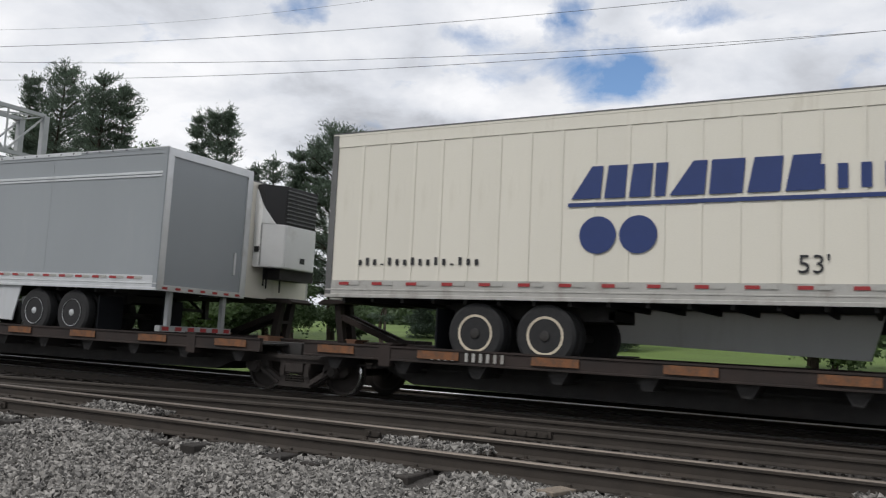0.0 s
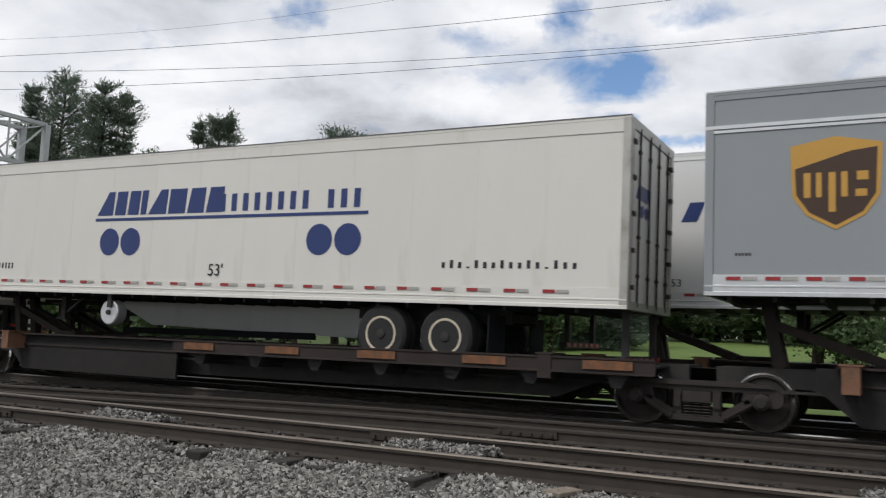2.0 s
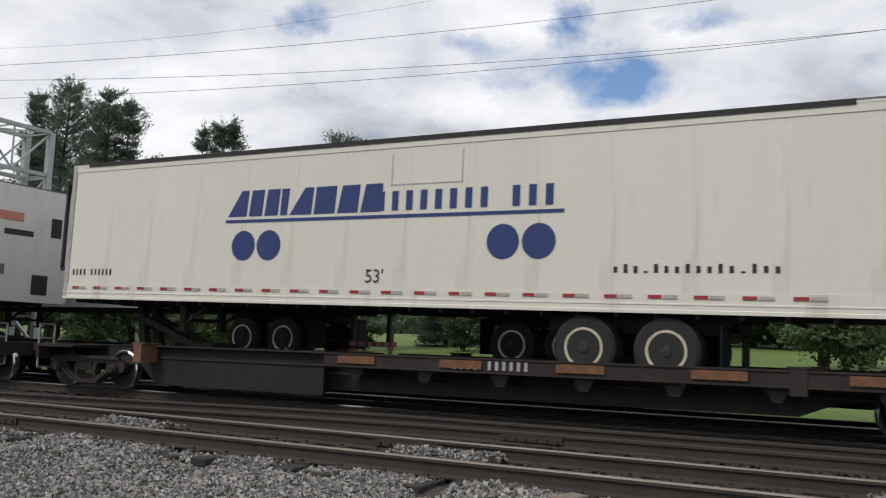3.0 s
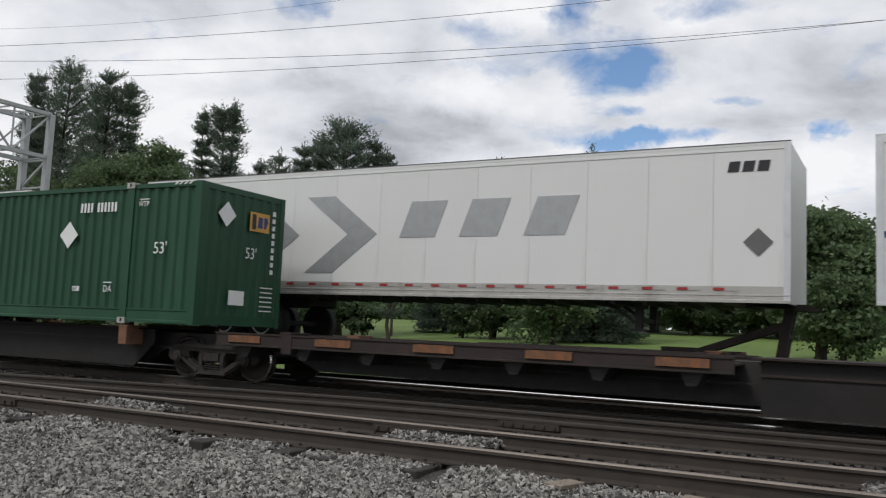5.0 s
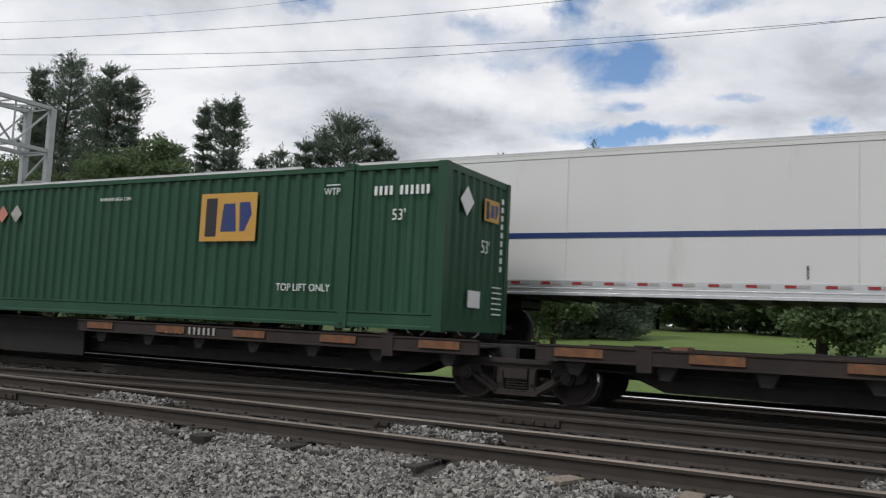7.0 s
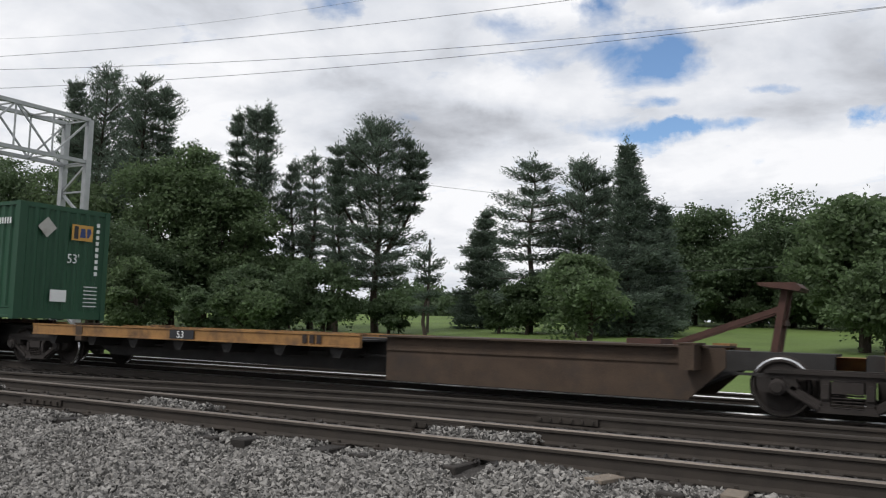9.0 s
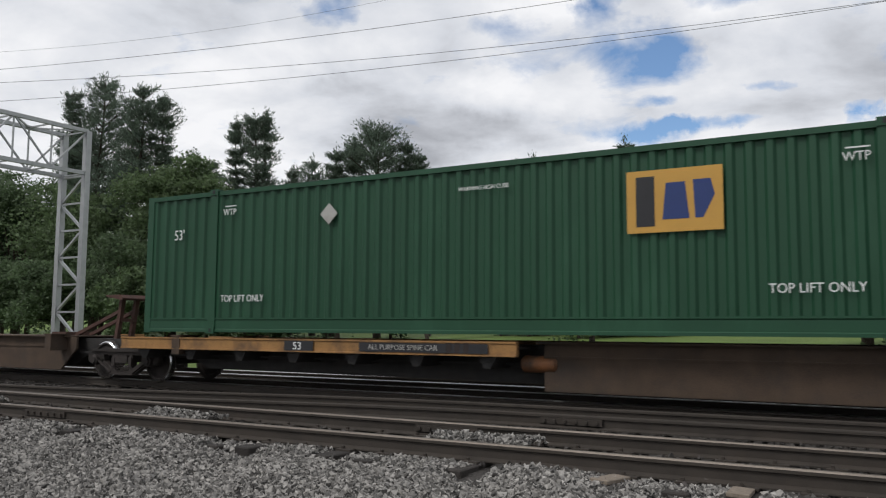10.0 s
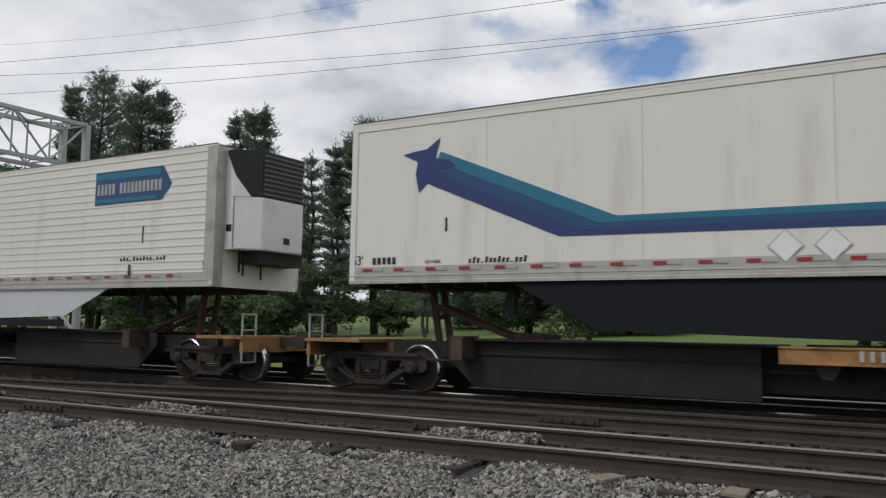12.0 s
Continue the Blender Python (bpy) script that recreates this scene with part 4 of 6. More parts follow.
        words("53'", 0.28, d, c, (15.1, -0.016, 2.94), 0.85)
        words("53'", 0.3, d, c, (0.85, -0.016, 2.98), 0.85)
        bars(c, d, 14.72, 3.38, "#### ######", 0.16, 0.055, 0.05, y=-0.012, label="white container marks")
        for x in (2.25, 13.64):
            words("WTP", 0.18, d, c, (x, -0.016, 3.42), 0.9)
            part("lettering_bar", boxes((x + 0.04, x + 0.34, -0.014, -0.008, 3.59, 3.61)), d, c)
        words("TOP LIFT ONLY", 0.19, d, c, (2.24, -0.016, 1.68), 0.86)
        words("TOP LIFT ONLY", 0.19, d, c, (12.66, -0.016, 1.68), 0.92)
        placard(c, 4.95, -0.014, 3.28, 0.2, "s", "dirty_alu")
        if marks == "B":
            placard(c, 4.45, -0.014, 3.28, 0.2, "s", "crimson")
    end_marks()
    moving.append((c, left, y0, v))
    return c

# ---- trailers ----


def road_wheel(parent, x, y, z, r, rim, side=-1):
    bm = bmesh.new()
    turned(bm, [(0, r * 0.56), (0.0, r * 0.9), (0.04, r), (0.22, r), (0.27, r * 0.9), (0.27, r * 0.56)], (0, 0, 0), 30)
    t = part("tyre", bm, M["rubber"], parent, "black rubber tyre", 35, at=(x, y, z))
    bm = bmesh.new()
    turned(bm, [(0.03, r * 0.62), (-0.008, r * 0.62), (-0.006, r * 0.545), (0.06, r * 0.50), (0.12, r * 0.47), (0.13, r * 0.46)], (0, 0, 0), 30, caps=False)
    w = part("rim", bm, M[rim], t, {"rim_white": "white painted steel rim", "rim_tan": "rusty cream steel rim", "rim_black": "black steel rim with a bright edge"}[rim], 35)
    bm = bmesh.new()
    turned(bm, [(0.11, r * 0.5), (0.13, r * 0.34), (0.09, r * 0.24), (0.03, r * 0.21), (0.02, 0.03)], (0, 0, 0), 30, caps=False)
    # white rims get a duller disc: grime, plus shade in the dish as colour
    part("wheel_disc", bm, M[{"rim_white": "dirty_alu", "rim_tan": "rim_disc", "rim_black": "rim_black"}[rim]], t, "grimy wheel disc", 35)
    holes = bmesh.new()
    for k in range(10):
        a = 2 * math.pi * k / 10
        turned(holes, [(0.0, r * 0.045), (0.012, r * 0.045)], (math.cos(a) * r * 0.385, 0.1, math.sin(a) * r * 0.385), 8)
    part("hand_hole", holes, M["grille"], t)
    if rim == "rim_black":
        bm = bmesh.new()
        n = 40
        turned(bm, [(0.0, r * 0.57), (-0.010, r * 0.573), (-0.012, r * 0.588), (0.0, r * 0.595), (0.006, r * 0.58), (0.0, r * 0.57)], (0, 0, 0), n, caps=False)
        part("rim_edge", bm, M["alu"], t, "bright rim edge", 35)
        bm = bmesh.new()
        turned(bm, [(-0.02, 0.02), (-0.01, 0.07), (0.03, 0.08)], (0, 0, 0), 14)
        part("hub", bm, M["alu"], t, "bright hub cap", 35)
    else:
        bm = bmesh.new()
        turned(bm, [(-0.03, 0.04), (-0.02, 0.08), (0.06, 0.09)], (0, 0, 0), 14)
        part("hub", bm, M["steel"], t, "dark hub cap", 35)
    return t


def running_gear(c, xs, z0, rim, W=2.59, r=0.49):
    for x in xs:
        road_wheel(c, x, 0.06, z0 + r, r, rim)
        road_wheel(c, x, 0.36, z0 + r, r, rim)
        far = road_wheel(c, x, W - 0.06, z0 + r, r, rim)
        far.rotation_euler = (0, 0, math.pi)
    bm = bmesh.new()
    for x in xs:
        turned(bm, [(0.2, 0.07), (W - 0.2, 0.07)], (x, 0, z0 + r), 10)
    part("axle", bm, M["steel"], c)
    a, b = min(xs) - 0.9, max(xs) + 0.9
    part("slider_frame", boxes((a, b, 0.72, 0.84, 1.62, 1.88), (a, b, W - 0.84, W - 0.72, 1.62, 1.88), (a, a + 0.1, 0.72, W - 0.72, 1.66, 1.8), (b - 0.1, b, 0.72, W - 0.72, 1.66, 1.8)), M["steel"], c)


def reefer_unit(c, x, s, zt, W=2.59, depth=0.68, paint="unit", framed=False):
    """Refrigeration unit on the nose, its front corners cut away; s: +1 when the nose is on the right."""
    q = 0.36 * depth
    y0, y1, cut = 0.26, W - 0.26, min(0.42, depth * 0.62)

    def slab(name, inset, z0, z1, material, parent, label=""):
        ring = [(0, y0 + inset), (q, y0 + inset), (depth - inset, y0 + cut), (depth - inset, y1 - cut), (q, y1 - inset), (0, y1 - inset)]
        bm = bmesh.new()
        lo = [bm.verts.new((x + s * a, b, z0)) for a, b in ring]
        hi = [bm.verts.new((x + s * a, b, z1)) for a, b in ring]
        bm.faces.new(lo[::-1])
        bm.faces.new(hi)
        for k in range(6):
            bm.faces.new((lo[k], lo[(k + 1) % 6], hi[(k + 1) % 6], hi[k]))
        bmesh.ops.recalc_face_normals(bm, faces=bm.faces[:])
        bmesh.ops.bevel(bm, geom=[e for e in bm.edges if e.calc_length() > 0.5], offset=0.025, segments=2, affect="EDGES")
        return part(name, bm, M[material], parent, label, 40)

    u = slab("reefer_unit", 0.0, zt - 2.15, zt - 1.06, paint, c, "white refrigeration unit on the nose")
    slab("grille", 0.02, zt - 1.06, zt - 0.08, "grille", u, "black louvred grille")
    # pale cheeks that narrow towards the roof, one on each flank
    for ya, yb, sign in ((y0, y0 + cut, -1), (y1, y1 - cut, 1)):
        bm = bmesh.new()
        e = sign * 0.004
        flat = [(0.0, ya, zt - 1.06), (q, ya, zt - 1.06), (q, ya, zt - 0.62), (0.04, ya, zt - 0.20), (0.0, ya, zt - 0.20)]
        wing = [(q, ya, zt - 1.06), (q + 0.55 * (depth - q), ya + 0.55 * (yb - ya), zt - 1.06), (q, ya, zt - 0.62)]
        for poly in (flat, wing):
            f0 = [bm.verts.new((x + s * a, b + e, z)) for a, b, z in poly]
            f1 = [bm.verts.new((x + s * a, b - sign * 0.03, z)) for a, b, z in poly]
            bm.faces.new(f0)
            bm.faces.new(f1[::-1])
            for k in range(len(poly)):
                bm.faces.new((f0[k], f0[(k + 1) % len(poly)], f1[(k + 1) % len(poly)], f1[k]))
        part("cheek", bm, M[paint], u, "white flank panel")
    front = x + s * depth
    for k in range(9):
        z = zt - 1.0 + k * 0.1
        part("louvre", boxes((min(front - s * 0.03, front + s * 0.006), max(front - s * 0.03, front + s * 0.006), y0 + cut + 0.02, y1 - cut - 0.02, z, z + 0.03)), M["roof"], u)
    a = x + s * q
    part("seam", boxes((a - 0.006, a + 0.006, y0 - 0.003, y0 + 0.01, zt - 2.1, zt - 1.06)), M["roof"], u)
    g = x + s * q * 0.55
    part("gauge_box", boxes((g - 0.07, g + 0.07, y0 - 0.012, y0 + 0.01, zt - 1.78, zt - 1.64)), M["grille"], u, "black gauge window")
    part("gauge_box", boxes((min(front, front + s * 0.012), max(front, front + s * 0.012), y1 - cut - 0.6, y1 - cut - 0.42, zt - 1.98, zt - 1.84)), M["grille"], u, "black gauge window")
    # dark block added below the unit to stand for the shade there
    part("fuel_box", boxes((min(x, x + s * depth * 0.75), max(x, x + s * depth * 0.75), y0 + 0.5, y1 - 0.2, zt - 2.42, zt - 2.15)), M["steel"], u)
    for k, y in enumerate((y0 + 0.25, y0 + 0.36, y0 + 0.9)):
        bm = bmesh.new()
        beam(bm, (x + s * 0.2, y, zt - 2.15), (x + s * 0.12, y + 0.1, zt - 2.6 - 0.06 * k), 0.04)
        part("hose", bm, M["grille"], u)
    if framed:
        part("guard_bar", boxes((front - 0.03, front + 0.03, y0 - 0.05, y0 + 0.02, zt - 2.25, zt - 0.3), (min(front, x), max(front, x), y0 - 0.05, y0, zt - 2.3, zt - 2.2), (min(front, x), max(front, x), y0 - 0.05, y0, zt - 0.34, zt - 0.28)), M["grille"], u, "black guard bar")


def rear_doors(c, x, z0, z1, paint, roll_up=False, W=2.59):
    fr = "alu" if roll_up else "dirty_alu"
    part("rear_frame", boxes((x - 0.12, x + 0.012, 0.0, 0.16, z0, z1), (x - 0.12, x + 0.012, W - 0.16, W, z0, z1), (x - 0.12, x + 0.012, 0.16, W - 0.16, z1 - 0.16, z1), (x - 0.12, x + 0.012, 0.16, W - 0.16, z0, z0 + 0.12)), M[fr], c, "metal rear frame")
    if roll_up:
        part("roll_up_door", boxes((x - 0.045, x - 0.02, 0.16, W - 0.16, z0 + 0.12, z1 - 0.16)), M["grey"], c, "smooth grey roll-up rear door")
        part("door_handle", boxes((x - 0.02, x + 0.01, W - 0.42, W - 0.36, z0 + 0.5, z0 + 1.0)), M["alu"], c, "bright door handle")
        part("door_backing", boxes((x - 0.07, x - 0.045, 0.15, W - 0.15, z0 + 0.1, z1 - 0.14)), M[paint], c)
        mk = mesh_of("reflector", boxes((x + 0.013, x + 0.02, -0.07, 0.07, z0 + 0.03, z0 + 0.08)), M["red"])
        for k in range(7):
            part("reflector", mk, None, c, at=(0, 0.2 + k * 0.36, 0))
    else:
        for y0, y1 in ((0.165, W / 2 - 0.006), (W / 2 + 0.006, W - 0.165)):
            d = part("rear_door", boxes((x - 0.05, x - 0.012, y0, y1, z0 + 0.13, z1 - 0.17)), M[paint], c, "rear swing door")
            bm = bmesh.new()
            for y in (y0 + 0.32, y1 - 0.22):
                turned(bm, [(z0 + 0.05, 0.018), (z1 - 0.1, 0.018)], (x + 0.01, y, 0), 8, "z")
                for z in (z0 + 0.5, z0 + 1.1, z1 - 0.5):
                    box(bm, x - 0.014, x + 0.03, y - 0.05, y + 0.05, z, z + 0.05)
            part("lock_rod", bm, M["rail"], d, "dark lock rods")
            hy = y0 - 0.08 if y0 < 1 else y1 - 0.06
            hg = mesh_of("hinge", boxes((x - 0.014, x + 0.035, hy, hy + 0.14, 0.0, 0.07)), M["steel"])
            for z in np.linspace(z0 + 0.3, z1 - 0.4, 5):
                part("hinge", hg, None, d, at=(0, 0, float(z)))
    # bumper
    bm = boxes((x - 0.2, x - 0.1, 0.45, 0.55, 1.12, z0), (x - 0.2, x - 0.1, W - 0.55, W - 0.45, 1.12, z0), (x - 0.22, x - 0.08, 0.25, W - 0.25, 1.08, 1.2))
    part("bumper", bm, M["galv" if roll_up else "steel"], c, "striped rear bumper")
    mk = mesh_of("bumper_stripe", boxes((x - 0.079, x - 0.074, -0.09, 0.09, 1.1, 1.18)), M["red"])
    for k in range(6):
        part("bumper_stripe", mk, None, c, at=(0, 0.4 + k * 0.36, 0))


def shipper_marks(c, x, z, y=-0.008):
    """A long navy name as plain slanted blocks and bars, its rule, and two pairs of discs."""
    nv = M["navy"]
    h = 0.5
    a = x + 0.05
    for w, lean in ((0.46, 0.34), (0.32, 0.06), (0.32, 0.06), (0.16, 0.06), (0.50, 0.34), (0.46, 0.04), (0.44, 0.10), (0.42, 0.10)):
        part("name_shape", plate([(a, z + 0.09), (a + w, z + 0.09), (a + w + 0.04, z + 0.09 + h), (a + min(lean, w - 0.14), z + 0.09 + h)], y, y + 0.005), nv, c, "bold navy block of a name")
        a += w + 0.06
    bars(c, nv, x + 3.5, z + 0.1, "######## ###", 0.34, 0.13, 0.155, 0.0, y, label="thin navy lettering drawn as bars")
    part("rule", boxes((x, x + 6.95, y, y + 0.005, z - 0.03, z + 0.03)), nv, c, "navy rule")
    disc = bmesh.new()
    turned(disc, [(y, 0.285), (y + 0.005, 0.285)], (0, 0, 0), 40)
    disc = mesh_of("disc", disc, nv)
    for dx in (0.48, 1.10, 5.92, 6.54):
        part("disc", disc, None, c, "navy disc", at=(x + dx, 0, z - 0.47))


def trailer(left, y0, v, style, L=16.15, wheels="R", rim="rim_white", zb=1.90, H=2.92, gear=None, seams=1.22, group="near train trailers", sit=(0.0, 0.0)):
    """A box trailer; style picks paint, panels and markings; wheels: the end with the rear axles."""
    S = STYLES[style]
    c = thing("trailer", S["label"], "trailer", group, at=(left, y0, 0))
    W, top = 2.59, zb + H
    paint = M[S["paint"]]
    bot = 0.30
    # side wall panels
    n = max(2, round((L - 0.24) / S.get("pitch", seams)))
    w = (L - 0.24) / n
    pz0, pz1 = zb + bot, top - S.get("head", 0.13)
    me = mesh_of("side_panel", boxes((0.003, w - 0.003, 0.0, 0.03, pz0, pz1)), paint)
    for k in range(n):
        part("side_panel", me, None, c, at=(0.12 + k * w, 0, 0))
    part("inner_wall", boxes((0.1, L - 0.1, 0.012, 0.06, pz0, pz1)), M["dirty_alu"], c)
    part("side_wall", boxes((0.1, L - 0.1, W - 0.04, W, pz0, pz1)), paint, c)
    if S.get("ribs"):
        rb = mesh_of("rib", boxes((-0.028, 0.028, -0.012, 0.002, pz0, pz1)), paint)
        for k in range(1, n):
            part("rib", rb, None, c, at=(0.12 + k * w, 0, 0))
    if S.get("grooves"):
        gr = mesh_of("groove_bead", boxes((0.12, L - 0.12, -0.01, 0.001, -0.015, 0.015)), paint)
        for k in range(int((pz1 - pz0) / 0.16)):
            part("groove_bead", gr, None, c, at=(0, 0, pz0 + 0.08 + k * 0.16))
    if S.get("rivets"):
        rv = mesh_of("seam_strip", boxes((-0.022, 0.022, -0.003, 0.001, pz0, pz1)), paint)
        for k in range(1, n):
            part("seam_strip", rv, None, c, at=(0.12 + k * w, 0, 0))
    tr = M[S.get("trim", "dirty_alu")]
    for y, s in ((0.0, -1), (W, 1)):
        lo, hi = (y - 0.012, y + 0.05) if s < 0 else (y - 0.05, y + 0.012)
        part("top_rail", along([(lo, pz1 + 0.002), (hi, pz1 + 0.002), (hi, top - 0.045), (hi + 0.004, top - 0.04), (hi + 0.004, top), (lo - 0.004, top), (lo - 0.004, top - 0.04), (lo, top - 0.045)], 0.0, L), M[S.get("head_paint", S["paint"])], c)
        part("bottom_rail", along([(lo - 0.012, zb), (hi, zb), (hi, pz0 - 0.002), (lo, pz0 - 0.002), (lo, zb + 0.15), (lo - 0.008, zb + 0.145), (lo - 0.008, zb + 0.125), (lo, zb + 0.12), (lo, zb + 0.06), (lo - 0.012, zb + 0.05)] if s < 0 else [(lo, zb), (hi, zb), (hi, pz0 - 0.002), (lo, pz0 - 0.002)], 0.0, L), tr, c, "metal side rail")
        for x in (0.0, L - 0.12):
            part("corner_post", boxes((x, x + 0.12, lo - 0.006, hi + 0.006, zb + 0.05, top - 0.02)), M[S.get("post", "dirty_alu")], c)
    if S.get("corner"):
        e = L if wheels == "L" else 0.0
        o = 1 if wheels == "L" else -1
        part("corner_trim", boxes((min(e, e - o * 0.26), max(e, e - o * 0.26), -0.02, 0.0, zb + 0.16, top - 0.03)), M[S["corner"]], c, "wide metal corner trim")
        part("corner_trim", boxes((min(e, e + o * 0.018), max(e, e + o * 0.018), -0.02, 0.24, zb + 0.02, top - 0.03)), M[S["corner"]], c, "wide metal corner trim")
    part("roof", boxes((0.02, L - 0.02, 0.03, W - 0.03, top - 0.03, top + 0.012)), M["roof"], c)
    part("roof_edge", boxes((0.0, L, -0.02, 0.04, top, top + 0.022)), M[S.get("edge", "roof")], c)
    part("floor", boxes((0.05, L - 0.05, 0.08, W - 0.08, zb + 0.02, zb + 0.12)), M["steel"], c)
    cm = mesh_of("crossmember", boxes((0.0, 0.06, 0.1, W - 0.1, zb - 0.07, zb + 0.02)), M["steel"])
    for k in range(int((L - 0.5) / 0.6)):
        part("crossmember", cm, None, c, at=(0.3 + k * 0.6, 0, 0))
    # reflectors
    step = S.get("marker_step", 0.66)
    rd = mesh_of("reflector", boxes((-0.10, 0.10, -0.026, -0.02, 0.0, 0.052)), M["red"])
    wt = mesh_of("reflector_white", boxes((-0.10, 0.10, -0.026, -0.02, 0.0, 0.052)), M["dirty_alu"])
    for k in range(int((L - 0.6) / step)):
        part("reflector", rd, None, c, at=(0.4 + k * step, 0, pz0 - 0.085))
        part("reflector", wt, None, c, at=(0.4 + k * step + 0.22, 0, pz0 - 0.085))
    # ends
    rear_right = wheels == "R"
    if rear_right:
        rear_doors(c, L, zb, top, S.get("door", S["paint"]), S.get("roll_up", False))
        part("nose_wall", boxes((0.0, 0.05, 0.06, W - 0.06, zb, top - 0.03)), paint, c)
        xs = [L - d for d in (gear or (4.3, 3.05))]
        legs, s, nose = 2.9, 1, 0.0
    else:
        part("nose_wall", boxes((L - 0.05, L, 0.06, W - 0.06, zb, top - 0.03)), paint, c)
        part("rear_wall", boxes((0.0, 0.05, 0.06, W - 0.06, zb, top - 0.03)), paint, c)
        xs = [d for d in (gear or (2.95, 4.15))]
        legs, s, nose = L - 2.9, -1, L
    running_gear(c, xs, 0.872 if group.startswith("near") else 0.722, rim)
    lg = bmesh.new()
    for y in (0.75, W - 0.75):
        box(lg, legs - 0.07, legs + 0.07, y - 0.07, y + 0.07, 1.35, zb)
        box(lg, legs - 0.14, legs + 0.14, y - 0.12, y + 0.12, 1.32, 1.37)
        beam(lg, (legs, y, 1.45), (legs + s * 0.7, y, zb), 0.06)
    beam(lg, (legs, 0.75, 1.55), (legs, W - 0.75, 1.55), 0.08)
    part("landing_gear", lg, M["steel"], c, "raised landing legs")
    if S.get("reefer"):
        reefer_unit(c, nose, -s, top, **S.get("unit", {}))
    if S.get("mudflap", True):
        x = (min(xs) - 0.75) if not rear_right else (max(xs) + 0.75)
        for y in (0.1, W - 0.75):
            part("mudflap", boxes((x, x + 0.02, y, y + 0.65, 1.0, 1.75)), M["skirt_dark"], c)
    sk = S.get("skirt")
    if sk:
        a, b = (legs + 0.6, min(xs) - 0.6) if rear_right else (max(xs) + 0.6, legs - 0.6)
        deep = 0.14 if sk == "skirt_dark" else 0.0
        poly = [(a + 1.2, zb - 0.62 - deep), (b - 0.1, zb - 0.78 - deep), (b + 0.12, zb), (a - 0.3, zb)] if rear_right else [(a + 0.1, zb - 0.78), (b - 1.2, zb - 0.62), (b + 0.3, zb), (a - 0.12, zb)]
        part("side_skirt", plate(poly, 0.03, 0.06), M[sk], c, "aerodynamic side skirt")
        if style == "beaded":
            part("skirt_strip", boxes((a + 0.15, b - 1.25, 0.025, 0.065, zb - 0.86, zb - 0.70)), M["skirt_dark"], c, "black rubber skirt edge")
    mark(c, style, L, zb, top, s)
    moving.append((c, left, y0, v, *sit))
    return c


STYLES = {
    "shipper_ribbed": dict(label="cream box trailer with ribbed sides and navy markings", paint="cream", ribs=True, pitch=0.53, head_paint="cream", post="roof", marker_step=0.68, head=0.24),
    "shipper_clean": dict(label="off-white refrigerated box trailer with navy markings", paint="warm_white", rivets=True, trim="warm_white", reefer=True, head=0.24, unit=dict(depth=0.44, paint="warm_white", framed=True)),
    "shipper_used": dict(label="weathered cream refrigerated box trailer with navy markings", paint="cream", rivets=True, trim="cream", reefer=True, edge="roof", head=0.16, unit=dict(depth=0.44, paint="warm_white", framed=True)),
    "parcel": dict(label="grey box trailer with a shield emblem and white skirt", paint="grey", pitch=3.4, trim="alu", head_paint="grey", post="grey", roll_up=True, door="grey", skirt="skirt", edge="alu", marker_step=0.52, head=0.12),
    "worn_white": dict(label="worn white box trailer with faded red marks", paint="stained", pitch=4.0, trim="dirty_alu", post="alu", marker_step=1.0, corner="dirty_alu"),
    "swoosh": dict(label="white refrigerated box trailer with a blue swoosh stripe", paint="warm_white", pitch=2.6, trim="dirty_alu", post="white", skirt="skirt_dark", reefer=False, head=0.16),
    "beaded": dict(label="white beaded refrigerated box trailer with a blue name panel", paint="warm_white", grooves=True, pitch=4.0, post="alu", reefer=True, skirt="skirt", corner="dirty_alu"),
    "white": dict(label="plain white box trailer", paint="white", pitch=1.22, ribs=True, skirt="skirt", trim="dirty_alu"),
    "reefer": dict(label="white refrigerated box trailer", paint="cream", pitch=1.22, rivets=True, reefer=True, trim="dirty_alu"),
    "parcel_two": dict(label="white box trailer with a purple and green emblem", paint="white", pitch=2.4, trim="dirty_alu", skirt="skirt"),
    "navy_stripe": dict(label="white box trailer with a navy stripe", paint="white", pitch=5.2, trim="alu", post="alu", edge="alu"),
    "chevron": dict(label="white box trailer with grey chevrons", paint="white", pitch=1.22, trim="dirty_alu", post="alu"),
    "plain_green": dict(label="white box trailer with a small green panel", paint="white", pitch=1.22, ribs=True, trim="dirty_alu"),
}


def left_web(c):
    """Only two of the striped trailers carry the small red web address."""
    return not 125 < c.location.x < 140


def rear_right_of(s):
    return s > 0


